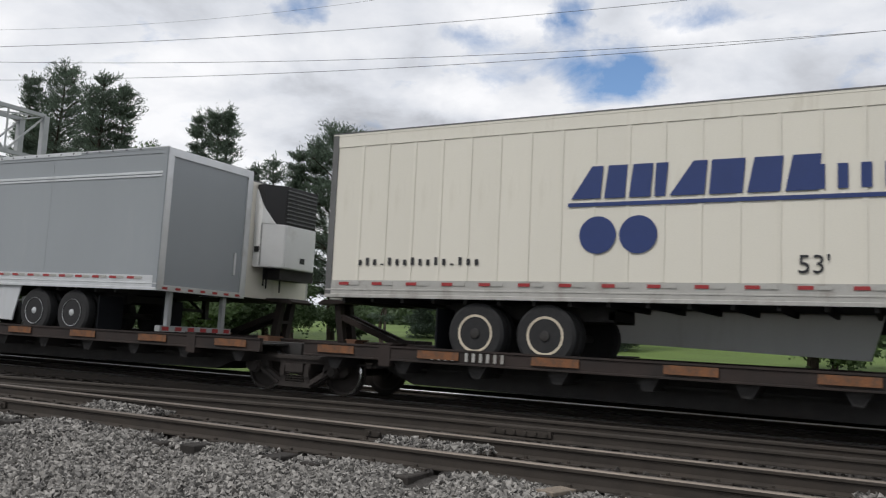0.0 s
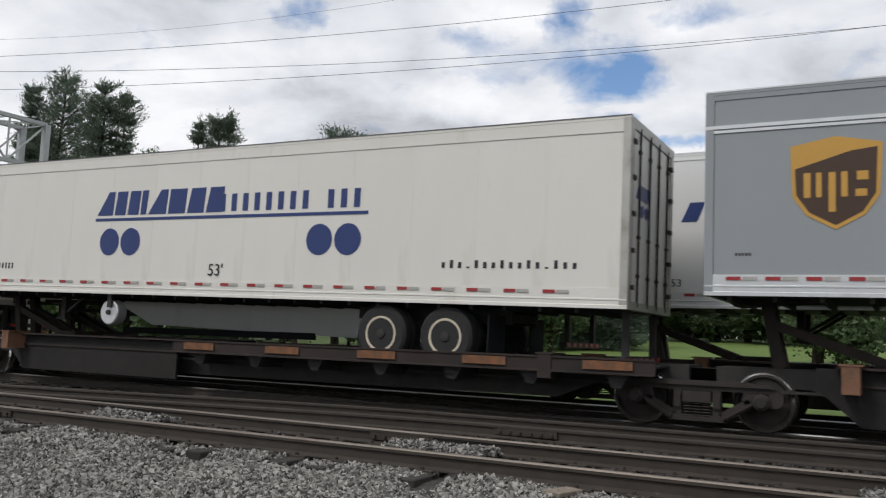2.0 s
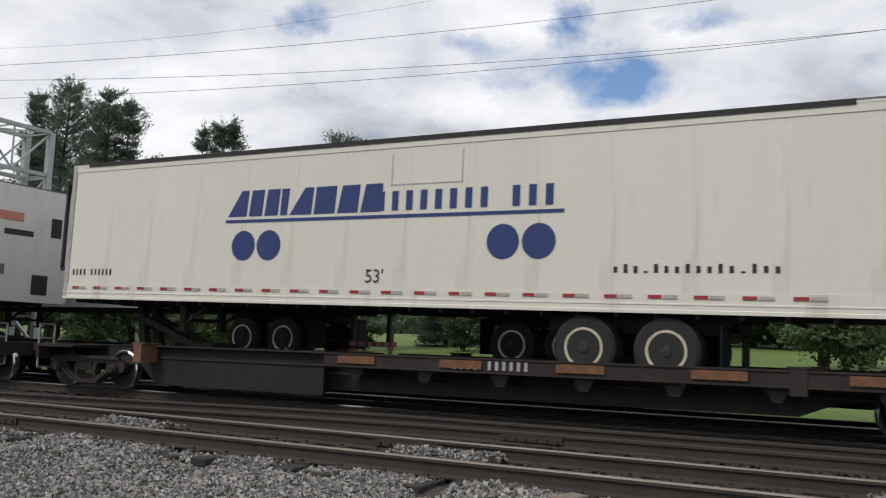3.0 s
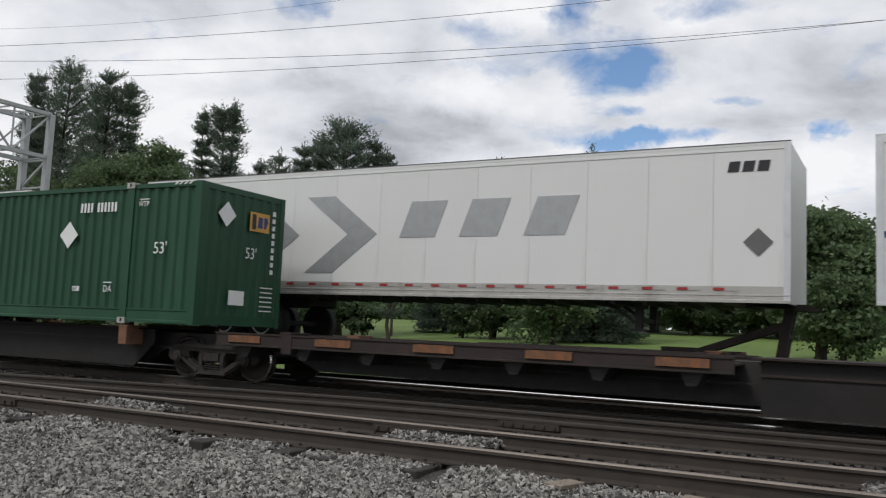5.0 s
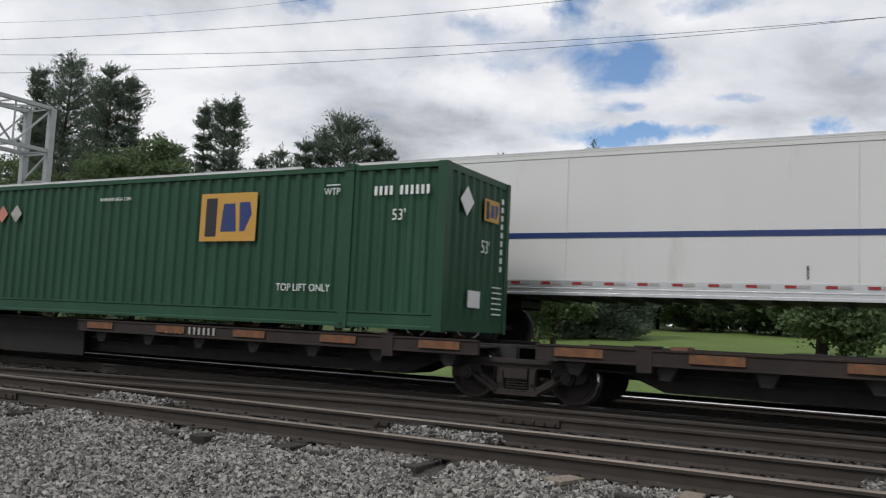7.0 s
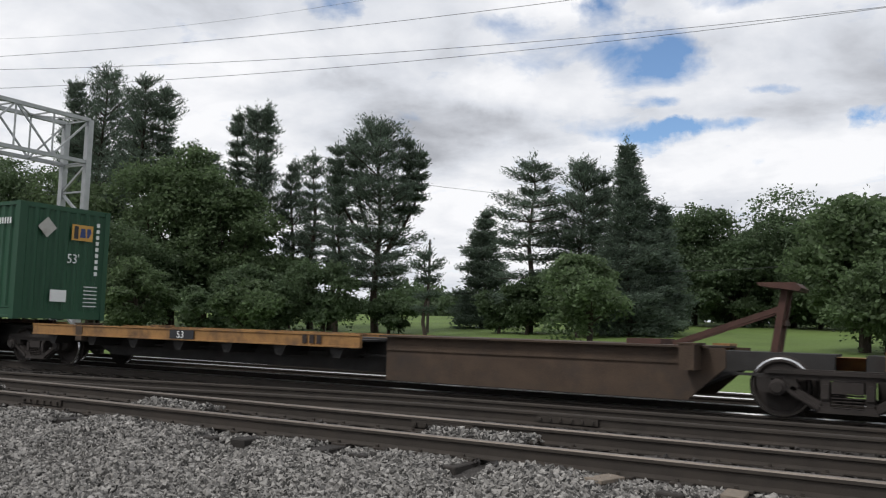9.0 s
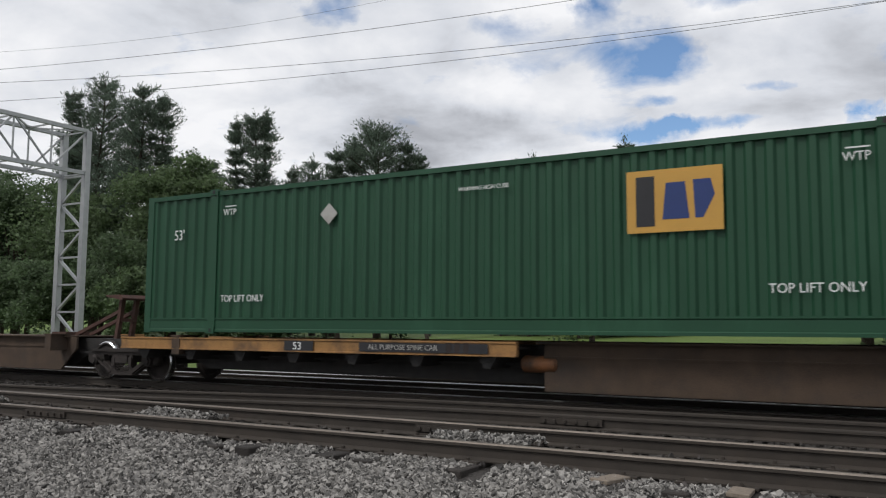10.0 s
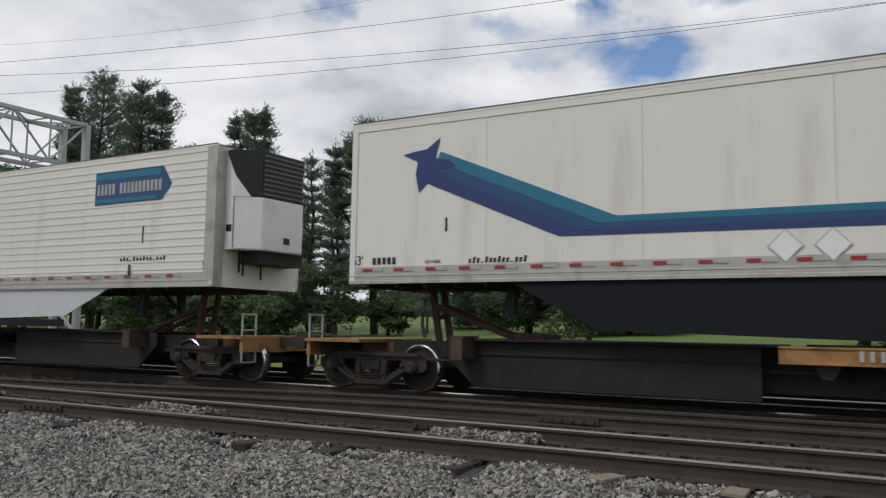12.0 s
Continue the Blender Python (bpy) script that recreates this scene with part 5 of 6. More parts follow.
def mark(c, style, L, zb, top, s):
    nv, bk = M["navy"], M["black"]
    if style.startswith("shipper"):
        if style == "shipper_ribbed":
            shipper_marks(c, 4.49, 3.38, -0.02)
            bars(c, bk, 0.68, 2.46, "www.########.###", 0.13, 0.06, 0.09, y=-0.018, label="web address drawn as bars")
            words("53'", 0.36, bk, c, (7.77, -0.018, 2.34))
        else:
            shipper_marks(c, 4.55, 3.46)
            x = 13.05 if style == "shipper_clean" else 12.35
            bars(c, bk, x - 0.04, 2.49, "www.########.###", 0.13, 0.06, 0.092, label="web address drawn as bars")
            words("53'", 0.33, bk, c, (7.85, -0.01, 2.31))
            bars(c, bk, 0.75 if style == "shipper_clean" else 0.25, 2.41, "#### ######", 0.13, 0.05, 0.065, label="small black marks")
        if style == "shipper_used":
            part("roof_gutter", boxes((0.5, L - 0.55, -0.026, -0.017, top - 0.06, top + 0.024)), M["steel"], c, "dark strip along the roof edge")
            part("access_hatch", boxes((8.3, 9.7, -0.007, -0.002, 4.0, 4.02), (8.3, 8.32, -0.007, -0.002, 4.0, 4.55), (9.68, 9.7, -0.007, -0.002, 4.0, 4.55)), M["dirty_alu"], c, "outlined access panel")
        if style == "shipper_clean":
            bm = bmesh.new()
            turned(bm, [(-0.02, 0.03), (-0.03, 0.24), (-0.01, 0.26), (0.2, 0.26), (0.22, 0.25)], (5.09, 0.12, 1.52), 32)
            part("fuel_tank", bm, M["alu"], c, "bright round fuel tank", 40)
            bm = bmesh.new()
            turned(bm, [(-0.05, 0.02), (-0.04, 0.05), (0.0, 0.055)], (5.09, 0.09, 1.52), 14)
            part("tank_cap", bm, M["steel"], c, "dark tank cap", 40)
            part("tank_strap", boxes((5.06, 5.18, 0.05, 0.09, 1.62, zb)), M["steel"], c)
        if rear_right_of(s):
            nm = plate([(0.35, 3.62), (1.0, 3.62), (1.1, 3.85), (0.5, 3.85)], -0.004, 0.004)
            ob = part("door_mark", nm, nv, c, "small navy name block")
            ob.matrix_basis = pose(L - 0.006, 0, 0, 0, 0, 90)
            for yy in (0.7, 0.95):
                bm = bmesh.new()
                turned(bm, [(-0.004, 0.1), (0.004, 0.1)], (yy, 0, 3.45), 20)
                ob = part("disc", bm, nv, c)
                ob.matrix_basis = pose(L - 0.006, 0, 0, 0, 0, 90)
    elif style == "parcel":
        # shield
        x, z, k = 1.12, 2.80, 0.86
        sd = part("emblem", plate([(x + k * px, z + pz) for px, pz in ((0.68, 0.0), (1.1, 0.2), (1.30, 0.46), (1.34, 1.16), (0.68, 1.27), (0.02, 1.16), (0.05, 0.46), (0.26, 0.2))], -0.008, -0.003), M["gold"], c, "gold and brown shield emblem")
        part("emblem_field", plate([(x + k * px, z + pz) for px, pz in ((0.68, 0.06), (1.06, 0.24), (1.24, 0.48), (1.27, 1.10), (0.9, 1.06), (0.09, 0.84), (0.11, 0.48), (0.30, 0.24))], -0.012, -0.009), M["brown"], sd)
        for px, pz, w, h in ((0.22, 0.44, 0.10, 0.34), (0.40, 0.44, 0.08, 0.34), (0.58, 0.24, 0.10, 0.54), (0.76, 0.44, 0.09, 0.34), (0.96, 0.44, 0.16, 0.10), (0.98, 0.66, 0.16, 0.12)):
            part("emblem_shape", soft_box(x + k * px, x + k * (px + w), -0.0165, -0.0125, z + pz, z + pz + h, 0.0015), M["gold"], sd)
        part("white_band", boxes((0.0, L - 0.1, -0.016, 0.002, 4.22, 4.26)), M["alu"], c, "bright double moulding")
        part("white_band", boxes((0.0, L - 0.1, -0.02, 0.002, 4.28, 4.33)), M["alu"], c, "bright double moulding")
        part("roof_moulding", boxes((3.2, L - 2.6, -0.024, 0.0, top - 0.05, top + 0.03)), M["alu"], c, "bright riveted roof moulding")
        rv = mesh_of("rivet", boxes((-0.02, 0.02, -0.030, -0.024, top - 0.025, top + 0.005)), M["grille"])
        for k in range(24):
            part("rivet", rv, None, c, at=(3.4 + k * 0.41, 0, 0))
        part("support_bracket", plate([(4.15, 1.30), (4.45, 1.30), (5.0, 1.75), (4.9, 1.82), (4.45, 1.5), (4.4, zb), (4.15, zb), (4.1, 1.6), (3.9, zb), (3.75, zb)], 0.0, 0.025), M["skirt"], c, "pale skirt bracket")
        part("marker_lamp", boxes((7.4, 7.65, -0.03, 0.0, zb - 0.16, zb - 0.02)), M["decal"], c, "small side lamp")
        part("marker_lens", boxes((7.44, 7.61, -0.035, -0.03, zb - 0.13, zb - 0.05)), M["red"], c)
        part("small_notice", boxes((5.05, 5.18, -0.006, -0.001, 2.42, 2.54)), M["decal"], c)
        bars(c, bk, 0.42, 2.46, "#####", 0.04, 0.03, 0.015)
    elif style == "worn_white":
        x = L - 2.75
        part("emblem_shape", plate([(x - 0.15, 3.70), (x + 1.62, 3.79), (x + 1.62, 3.85), (x - 0.15, 3.76)], -0.008, -0.003), nv, c, "faded red and navy emblem")
        bars(c, M["crimson"], x + 0.1, 3.88, "#######", 0.26, 0.09, 0.05, 0.3, y=-0.008, label="faded red lettering drawn as bars")
        part("emblem_shape", plate([(x + 0.95, 3.95), (x + 1.45, 4.0), (x + 1.35, 4.42), (x + 1.15, 4.22)], -0.01, -0.006), M["crimson"], c)
        bars(c, M["crimson"], x + 0.55, 3.33, "####", 0.18, 0.09, 0.03, y=-0.008)
        bars(c, bk, x + 1.05, 3.33, "######", 0.18, 0.075, 0.03, y=-0.008)
        for k, (y, z, w, h, m) in enumerate(((0.4, 3.9, 0.8, 0.22, "crimson"), (0.7, 3.55, 0.8, 0.14, "black"), (1.55, 2.1, 0.45, 0.5, "black"), (0.6, 2.55, 0.18, 0.25, "roof"), (2.0, 3.6, 0.3, 0.5, "grille"))):
            part("nose_mark", boxes((L, L + 0.012, y, y + w, z, z + h)), M[m], c)
    elif style == "swoosh":
        # stripe: three bands, level along the side and then rising to the nose
        low = [(1.62, 3.62), (4.08, 2.60), (L - 0.1, 2.50)]
        high = [(1.88, 4.16), (5.02, 2.88), (L - 0.1, 2.84)]
        cut = lambda k: [(a[0] + (b[0] - a[0]) * k, a[1] + (b[1] - a[1]) * k) for a, b in zip(low, high)]
        for m, k0, k1 in (("navy", 0.0, 0.36), ("blue", 0.36, 0.68), ("teal", 0.68, 1.0)):
            a, b = cut(k0), cut(k1)
            st = part("stripe", plate(a[:2] + b[1::-1], -0.009, -0.004), M[m], c, "rising blue stripe")
            cutz = lambda e, x: e[1][1] + (e[2][1] - e[1][1]) * (x - e[1][0]) / (e[2][0] - e[1][0])
            for xa, xb in ((None, L - 4.42), (L - 1.45, L - 0.1)):
                lo_l = a[1] if xa is None else (xa, cutz(a, xa))
                lo_h = b[1] if xa is None else (xa + 0.06, cutz(b, xa + 0.06))
                part("stripe", plate([lo_l, (xb, cutz(a, xb)), (xb + (0.06 if xa is None else 0), cutz(b, xb)), lo_h], -0.009, -0.004), M[m], c, "level blue stripe")
        part("bird_shape", plate([(1.12, 4.16), (1.42, 4.02), (1.38, 3.8), (1.45, 3.47), (1.62, 3.62), (1.85, 3.64), (2.1, 3.52), (2.0, 3.75), (1.8, 3.85), (2.2, 3.86), (2.05, 4.0), (1.78, 4.05), (1.87, 4.40), (1.6, 4.22), (1.35, 4.2)], -0.014, -0.01), M["navy"], c, "navy bird-like emblem shape")
        a = L - 4.9
        for w in (0.74, 0.56, 0.5, 0.42, 0.46, 0.52):
            part("name_shape", plate([(a, 2.97), (a + w, 2.97), (a + w + 0.2, 3.72), (a + 0.2, 3.72)], -0.012, -0.007), M["blue"], c, "bold blue slanted block of a name")
            a += w + 0.055
        words("INTERMODAL", 0.34, bk, c, (L - 4.3, -0.017, 2.55), 1.0, bold=0.006)
        words("53'", 0.24, bk, c, (0.06, -0.012, 2.24), 0.8)
        bars(c, bk, 0.5, 2.24, "#####", 0.12, 0.07, 0.035, y=-0.01)
        bars(c, bk, 2.45, 2.22, "www.######.###", 0.1, 0.045, 0.033, 0.2, y=-0.01, label="web address drawn as bars")
        words("LIFT HERE", 0.08, bk, c, (1.6, -0.012, 2.24), 0.9)
        words("LIFT HERE", 0.09, bk, c, (12.55, -0.012, 2.26))
        words("RIDE EQUIPPED", 0.11, bk, c, (13.9, -0.012, 2.26))
        part("vent_slot", boxes((1.99, 2.03, -0.01, -0.003, 2.77, 3.01)), bk, c)
        for x in (7.42, 8.02):
            placard(c, x, -0.012, 2.33, 0.24, "s", "dirty_alu")
            placard(c, x, -0.017, 2.33, 0.215, "s")
        # markings on the rear doors
        for k in range(6):
            y = 0.42 + k * 0.29
            ob = part("name_shape", plate([(y, 2.9), (y + 0.22, 2.9), (y + 0.28, 3.27), (y + 0.06, 3.27)], -0.004, 0.004), M["blue"], c)
            ob.matrix_basis = pose(L - 0.006, 0, 0, 0, 0, 90)
        for m, z0, z1 in (("navy", 2.50, 2.60), ("blue", 2.60, 2.71), ("teal", 2.71, 2.80)):
            part("stripe", boxes((L - 0.012, L - 0.004, 0.17, 2.42, z0, z1)), M[m], c)
        bars_b = bmesh.new()
        for k in range(5):
            box(bars_b, L - 0.012, L - 0.003, 0.3 + k * 0.12, 0.38 + k * 0.12, 2.28, 2.4)
        part("marking", bars_b, bk, c)
        for y in (1.6, 2.0):
            placard(c, L - 0.003, y, 2.3, 0.2, "e")
    elif style == "beaded":
        x = 12.38 if s < 0 else 1.6
        wd = 2.48
        pl = [(x, 3.76), (x + wd - 0.3, 3.78), (x + wd, 4.10), (x + wd - 0.28, 4.50), (x, 4.50)]
        pn = part("name_panel", plate(pl, -0.016, -0.011), M["blue"], c, "blue arrow-shaped name panel")
        part("name_band", boxes((x, x + wd - 0.35, -0.021, -0.017, 4.32, 4.46)), M["teal"], pn)
        part("name_band", boxes((x, x + wd - 0.45, -0.021, -0.017, 3.80, 3.88)), M["teal"], pn)
        bars(c, M["dirty_alu"], x + 0.08, 3.98, "##### ###########", 0.24, 0.08, 0.045, y=-0.022, label="cream lettering drawn as bars")
        bars(c, bk, x + 0.95, 2.48, "www.######.###", 0.09, 0.055, 0.05, y=-0.014)
        part("vent_slot", boxes((x + 1.62, x + 1.66, -0.014, -0.008, 2.86, 3.22)), bk, c)
        words("53'", 0.22, bk, c, (L - 0.3 if s < 0 else 0.1, -0.016, 2.26), 0.8)
        part("arrow_mark", plate([(x + 1.27, 2.15), (x + 1.33, 2.25), (x + 1.3, 2.25), (x + 1.3, 2.4), (x + 1.24, 2.4), (x + 1.24, 2.25), (x + 1.21, 2.25)], -0.03, -0.024), bk, c)
    elif style == "parcel_two":
        for x0, x1, z1, m in ((0.71, 1.5, 4.45, "purple"), (1.6, 2.5, 3.95, "purple"), (2.6, 3.47, 4.45, "purple"), (3.5, 4.25, 4.45, "lime"), (4.3, 5.25, 3.95, "lime")):
            part("name_shape", soft_box(x0, x1, -0.010, -0.004, 2.97, z1, 0.0025), M[m], c, "purple block of a name" if m == "purple" else "green block of a name")
        bars(c, M["roof"], 3.44, 2.55, "######", 0.28, 0.1, 0.13, y=-0.01, label="dark lettering drawn as bars")
        words("LIFT HERE", 0.11, bk, c, (3.12, -0.01, 2.3), 0.9)
        bars(c, M["roof"], 13.2, 3.55, "#####.###", 0.18, 0.1, 0.1, y=-0.01)
    elif style == "navy_stripe":
        mirror = s > 0
        a, b = (0.1, 12.6) if not mirror else (5.0, L - 0.2)
        part("stripe", boxes((a, b, -0.01, -0.003, 3.05 if left_web(c) else 3.28, 3.16 if left_web(c) else 3.39)), M["navy"], c, "navy stripe")
        x = 12.4 if not mirror else 0.9
        for k, (w, cutx) in enumerate(((0.38, 0.1), (0.4, 0.16), (0.36, 0.05), (0.34, 0.12), (0.44, 0.08), (0.4, 0.1))):
            q = x + k * 0.44
            part("name_shape", plate([(q, 3.52), (q + w * 0.75, 3.52), (q + w + 0.06, 3.88), (q + cutx + 0.06, 3.88)], -0.01, -0.004), M["navy"], c, "navy slanted block of a name")
        bars(c, M["navy"], x + 0.45, 3.28, "##########  ##", 0.1, 0.06, 0.065, y=-0.01, label="small lettering drawn as bars")
        words("53", 0.2, bk, c, (15.5 if not mirror else 0.7, -0.01, 2.3), 1.1)
        for k in range(5):
            part("marking", boxes((L - 0.2, L - 0.1, -0.02, -0.013, 3.15 - k * 0.22, 3.31 - k * 0.22)), bk, c, "upright unit mark drawn as a bar")
        part("hatch_mark", boxes((13.97, 14.1, -0.01, -0.003, 2.76, 2.88)), nv, c)
        for x in (2.75, 9.9):
            part("tie_mark", boxes((x, x + 0.03, -0.01, -0.003, 2.28, 2.52)), bk, c)
        if left_web(c):
            bars(c, M["crimson"], 2.1, 2.8, "####.##############", 0.07, 0.05, 0.033, 0.2, y=-0.01)
    elif style == "white":
        bars(c, bk, 11.3, 2.6, "########### ########", 0.15, 0.09, 0.085, y=-0.016, label="black lettering drawn as bars")
        words("DIVISION", 0.2, bk, c, (14.6, -0.016, 2.6), 0.9)
        words("EQUIPPED", 0.17, bk, c, (14.7, -0.016, 2.38), 0.9)
        bars(c, bk, 12.5, 3.25, "##########", 0.2, 0.13, 0.09, y=-0.016, label="bold black name drawn as bars")
        arc = bmesh.new()
        for k in range(16):
            a = math.pi * (0.05 + 0.9 * k / 15)
            box(arc, 13.6 - 1.3 * math.cos(a) - 0.05, 13.6 - 1.3 * math.cos(a) + 0.05, -0.018, -0.012, 3.5 + 0.28 * math.sin(a), 3.53 + 0.28 * math.sin(a))
        part("arc_mark", arc, bk, c)
        placard(c, 8.4, -0.016, 2.6, 0.22, "s", "dirty_alu")
    elif style == "chevron":
        for x in (1.0, 3.2, 5.4):
            part("chevron", plate([(x, 2.4), (x + 0.8, 2.4), (x + 2.0, 3.3), (x + 0.8, 4.2), (x, 4.2), (x + 1.2, 3.3)], -0.01, -0.004), M["galv"], c, "pale grey chevron")
        bm = bmesh.new()
        for k in range(3):
            prism(bm, [(8.0 + k * 1.5, 3.2), (8.9 + k * 1.5, 3.2), (9.2 + k * 1.5, 4.0), (8.3 + k * 1.5, 4.0)], -0.01, -0.004)
        part("name_shape", bm, M["galv"], c)
        bars(c, bk, L - 1.1, 4.3, "###", 0.2, 0.2, 0.06, 0.2, y=-0.01)
        placard(c, L - 0.55, -0.012, 3.0, 0.26, "s", "roof")
    elif style == "plain_green":
        part("name_panel", boxes((L - 3.4, L - 1.2, -0.02, -0.013, 3.75, 4.15)), M["lime_dull"], c, "dark green name panel")
        bars(c, M["decal"], L - 3.2, 3.85, "##########", 0.2, 0.12, 0.07, y=-0.025)
        bars(c, bk, L - 3.5, 2.35, "#### ######", 0.17, 0.13, 0.05, y=-0.02)
    elif style == "reefer":
        placard(c, 12.0, -0.012, 2.6, 0.2, "s", "dirty_alu")


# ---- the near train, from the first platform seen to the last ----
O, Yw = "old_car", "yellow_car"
# three yellow platforms take the paler sill, all others the shade-darkened one
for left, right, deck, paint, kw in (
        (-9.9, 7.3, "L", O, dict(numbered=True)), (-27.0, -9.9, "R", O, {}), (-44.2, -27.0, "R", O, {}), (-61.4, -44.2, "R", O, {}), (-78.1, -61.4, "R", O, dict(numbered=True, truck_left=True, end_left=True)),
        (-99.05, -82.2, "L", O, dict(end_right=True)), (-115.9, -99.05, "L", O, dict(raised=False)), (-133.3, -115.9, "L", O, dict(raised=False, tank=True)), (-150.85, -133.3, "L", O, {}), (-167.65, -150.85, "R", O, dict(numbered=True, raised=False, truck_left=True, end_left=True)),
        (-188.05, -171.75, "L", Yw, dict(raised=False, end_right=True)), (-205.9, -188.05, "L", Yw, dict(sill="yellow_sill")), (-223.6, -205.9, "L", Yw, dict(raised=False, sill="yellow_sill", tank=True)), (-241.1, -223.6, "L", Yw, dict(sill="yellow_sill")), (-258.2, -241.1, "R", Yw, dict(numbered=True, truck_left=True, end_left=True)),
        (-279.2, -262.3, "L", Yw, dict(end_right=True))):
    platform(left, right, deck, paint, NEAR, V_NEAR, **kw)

# nose-high on the hitch: height and pitch of each trailer
trailer(-9.0, NEAR, V_NEAR, "shipper_ribbed", wheels="L", rim="rim_tan", sit=(-0.14, -0.4))
trailer(-26.78, NEAR, V_NEAR, "parcel", L=13.62, wheels="R", rim="rim_black", gear=(3.72, 2.5), sit=(0.0, 0.42))
trailer(-44.03, NEAR, V_NEAR, "parcel", L=13.62, wheels="R", rim="rim_black", gear=(3.72, 2.5), sit=(0.0, 0.42))
trailer(-61.3, NEAR, V_NEAR, "shipper_clean", wheels="R", rim="rim_tan", sit=(0.029, 0.85))
trailer(-78.5, NEAR, V_NEAR, "shipper_used", wheels="R", rim="rim_tan", sit=(0.01, 0.9))
trailer(-97.9, NEAR, V_NEAR, "worn_white", wheels="L", rim="rim_white", gear=(2.5, 3.7))
trailer(-258.4, NEAR, V_NEAR, "swoosh", wheels="R", rim="rim_white", gear=(3.9, 2.68))
trailer(-278.0, NEAR, V_NEAR, "beaded", wheels="L", rim="rim_white")
container(-132.2, NEAR, V_NEAR, "A")
container(-168.2, NEAR, V_NEAR, "B")
container(-187.2, NEAR, V_NEAR, "C")
container(-222.4, NEAR, V_NEAR, "D")

# ---- the far train, running the other way ----
far = dict(group="far train trailers")
trailer(-30.4, FAR, V_FAR, "reefer", wheels="L", **far)
trailer(-11.6, FAR, V_FAR, "white", wheels="R", **far)
trailer(6.15, FAR, V_FAR, "parcel_two", wheels="R", **far)
trailer(23.7, FAR, V_FAR, "beaded", wheels="R", **far)
trailer(41.2, FAR, V_FAR, "navy_stripe", wheels="R", gear=(3.15, 1.88), **far)
trailer(58.5, FAR, V_FAR, "plain_green", wheels="L", **far)
trailer(75.5, FAR, V_FAR, "white", wheels="R", **far)
trailer(96.5, FAR, V_FAR, "chevron", wheels="L", **far)
trailer(114.0, FAR, V_FAR, "navy_stripe", wheels="L", gear=(2.0, 3.28), **far)
trailer(131.3, FAR, V_FAR, "navy_stripe", wheels="L", gear=(2.0, 3.28), **far)
trailer(148.8, FAR, V_FAR, "navy_stripe", wheels="L", gear=(2.0, 3.28), **far)
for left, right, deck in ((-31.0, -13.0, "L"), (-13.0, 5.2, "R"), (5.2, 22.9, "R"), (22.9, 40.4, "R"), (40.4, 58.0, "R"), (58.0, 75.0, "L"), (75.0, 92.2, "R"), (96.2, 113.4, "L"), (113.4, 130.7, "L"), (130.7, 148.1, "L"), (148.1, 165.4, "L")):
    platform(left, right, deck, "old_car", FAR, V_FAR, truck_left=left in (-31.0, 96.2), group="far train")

# ---- trees ----


def leaf_mesh(name, centres, size, aspect, material, rng, ways=None):
    """Small four-cornered leaves or needle sprays, along the given ways or at random."""
    n = len(centres)
    d1 = rng.normal(size=(n, 3)); d1[:, 2] *= 0.6
    if ways is not None:
        d1 = ways + 0.6 * d1
    d1 /= np.linalg.norm(d1, axis=1, keepdims=True)
    d2 = np.cross(d1, rng.normal(size=(n, 3)))
    d2 /= np.linalg.norm(d2, axis=1, keepdims=True)
    s = size * rng.uniform(0.55, 1.25, (n, 1))
    a, b = d1 * s, d2 * s * aspect
    p = np.stack([centres - a, centres + b * 0.9 - a * 0.1, centres + a, centres - b * 0.9 + a * 0.15], 1)
    me = bpy.data.meshes.new(name)
    me.vertices.add(4 * n)
    me.vertices.foreach_set("co", p.ravel())
    me.loops.add(4 * n)
    me.loops.foreach_set("vertex_index", np.arange(4 * n))
    me.polygons.add(n)
    me.polygons.foreach_set("loop_start", np.arange(0, 4 * n, 4))
    me.update(calc_edges=True)
    me.validate()
    me.materials.append(material)
    return me


def tapered(bm, p, q, r0, r1, n=7):
    p, q = Vector(p), Vector(q)
    d = (q - p).normalized()
    s = d.orthogonal().normalized()
    u = d.cross(s)
    rings = [[bm.verts.new(o + (s * math.cos(2 * math.pi * i / n) + u * math.sin(2 * math.pi * i / n)) * r) for i in range(n)] for o, r in ((p, r0), (q, r1))]
    for i in range(n):
        bm.faces.new((rings[0][i], rings[0][(i + 1) % n], rings[1][(i + 1) % n], rings[1][i]))
    bm.faces.new(rings[1])


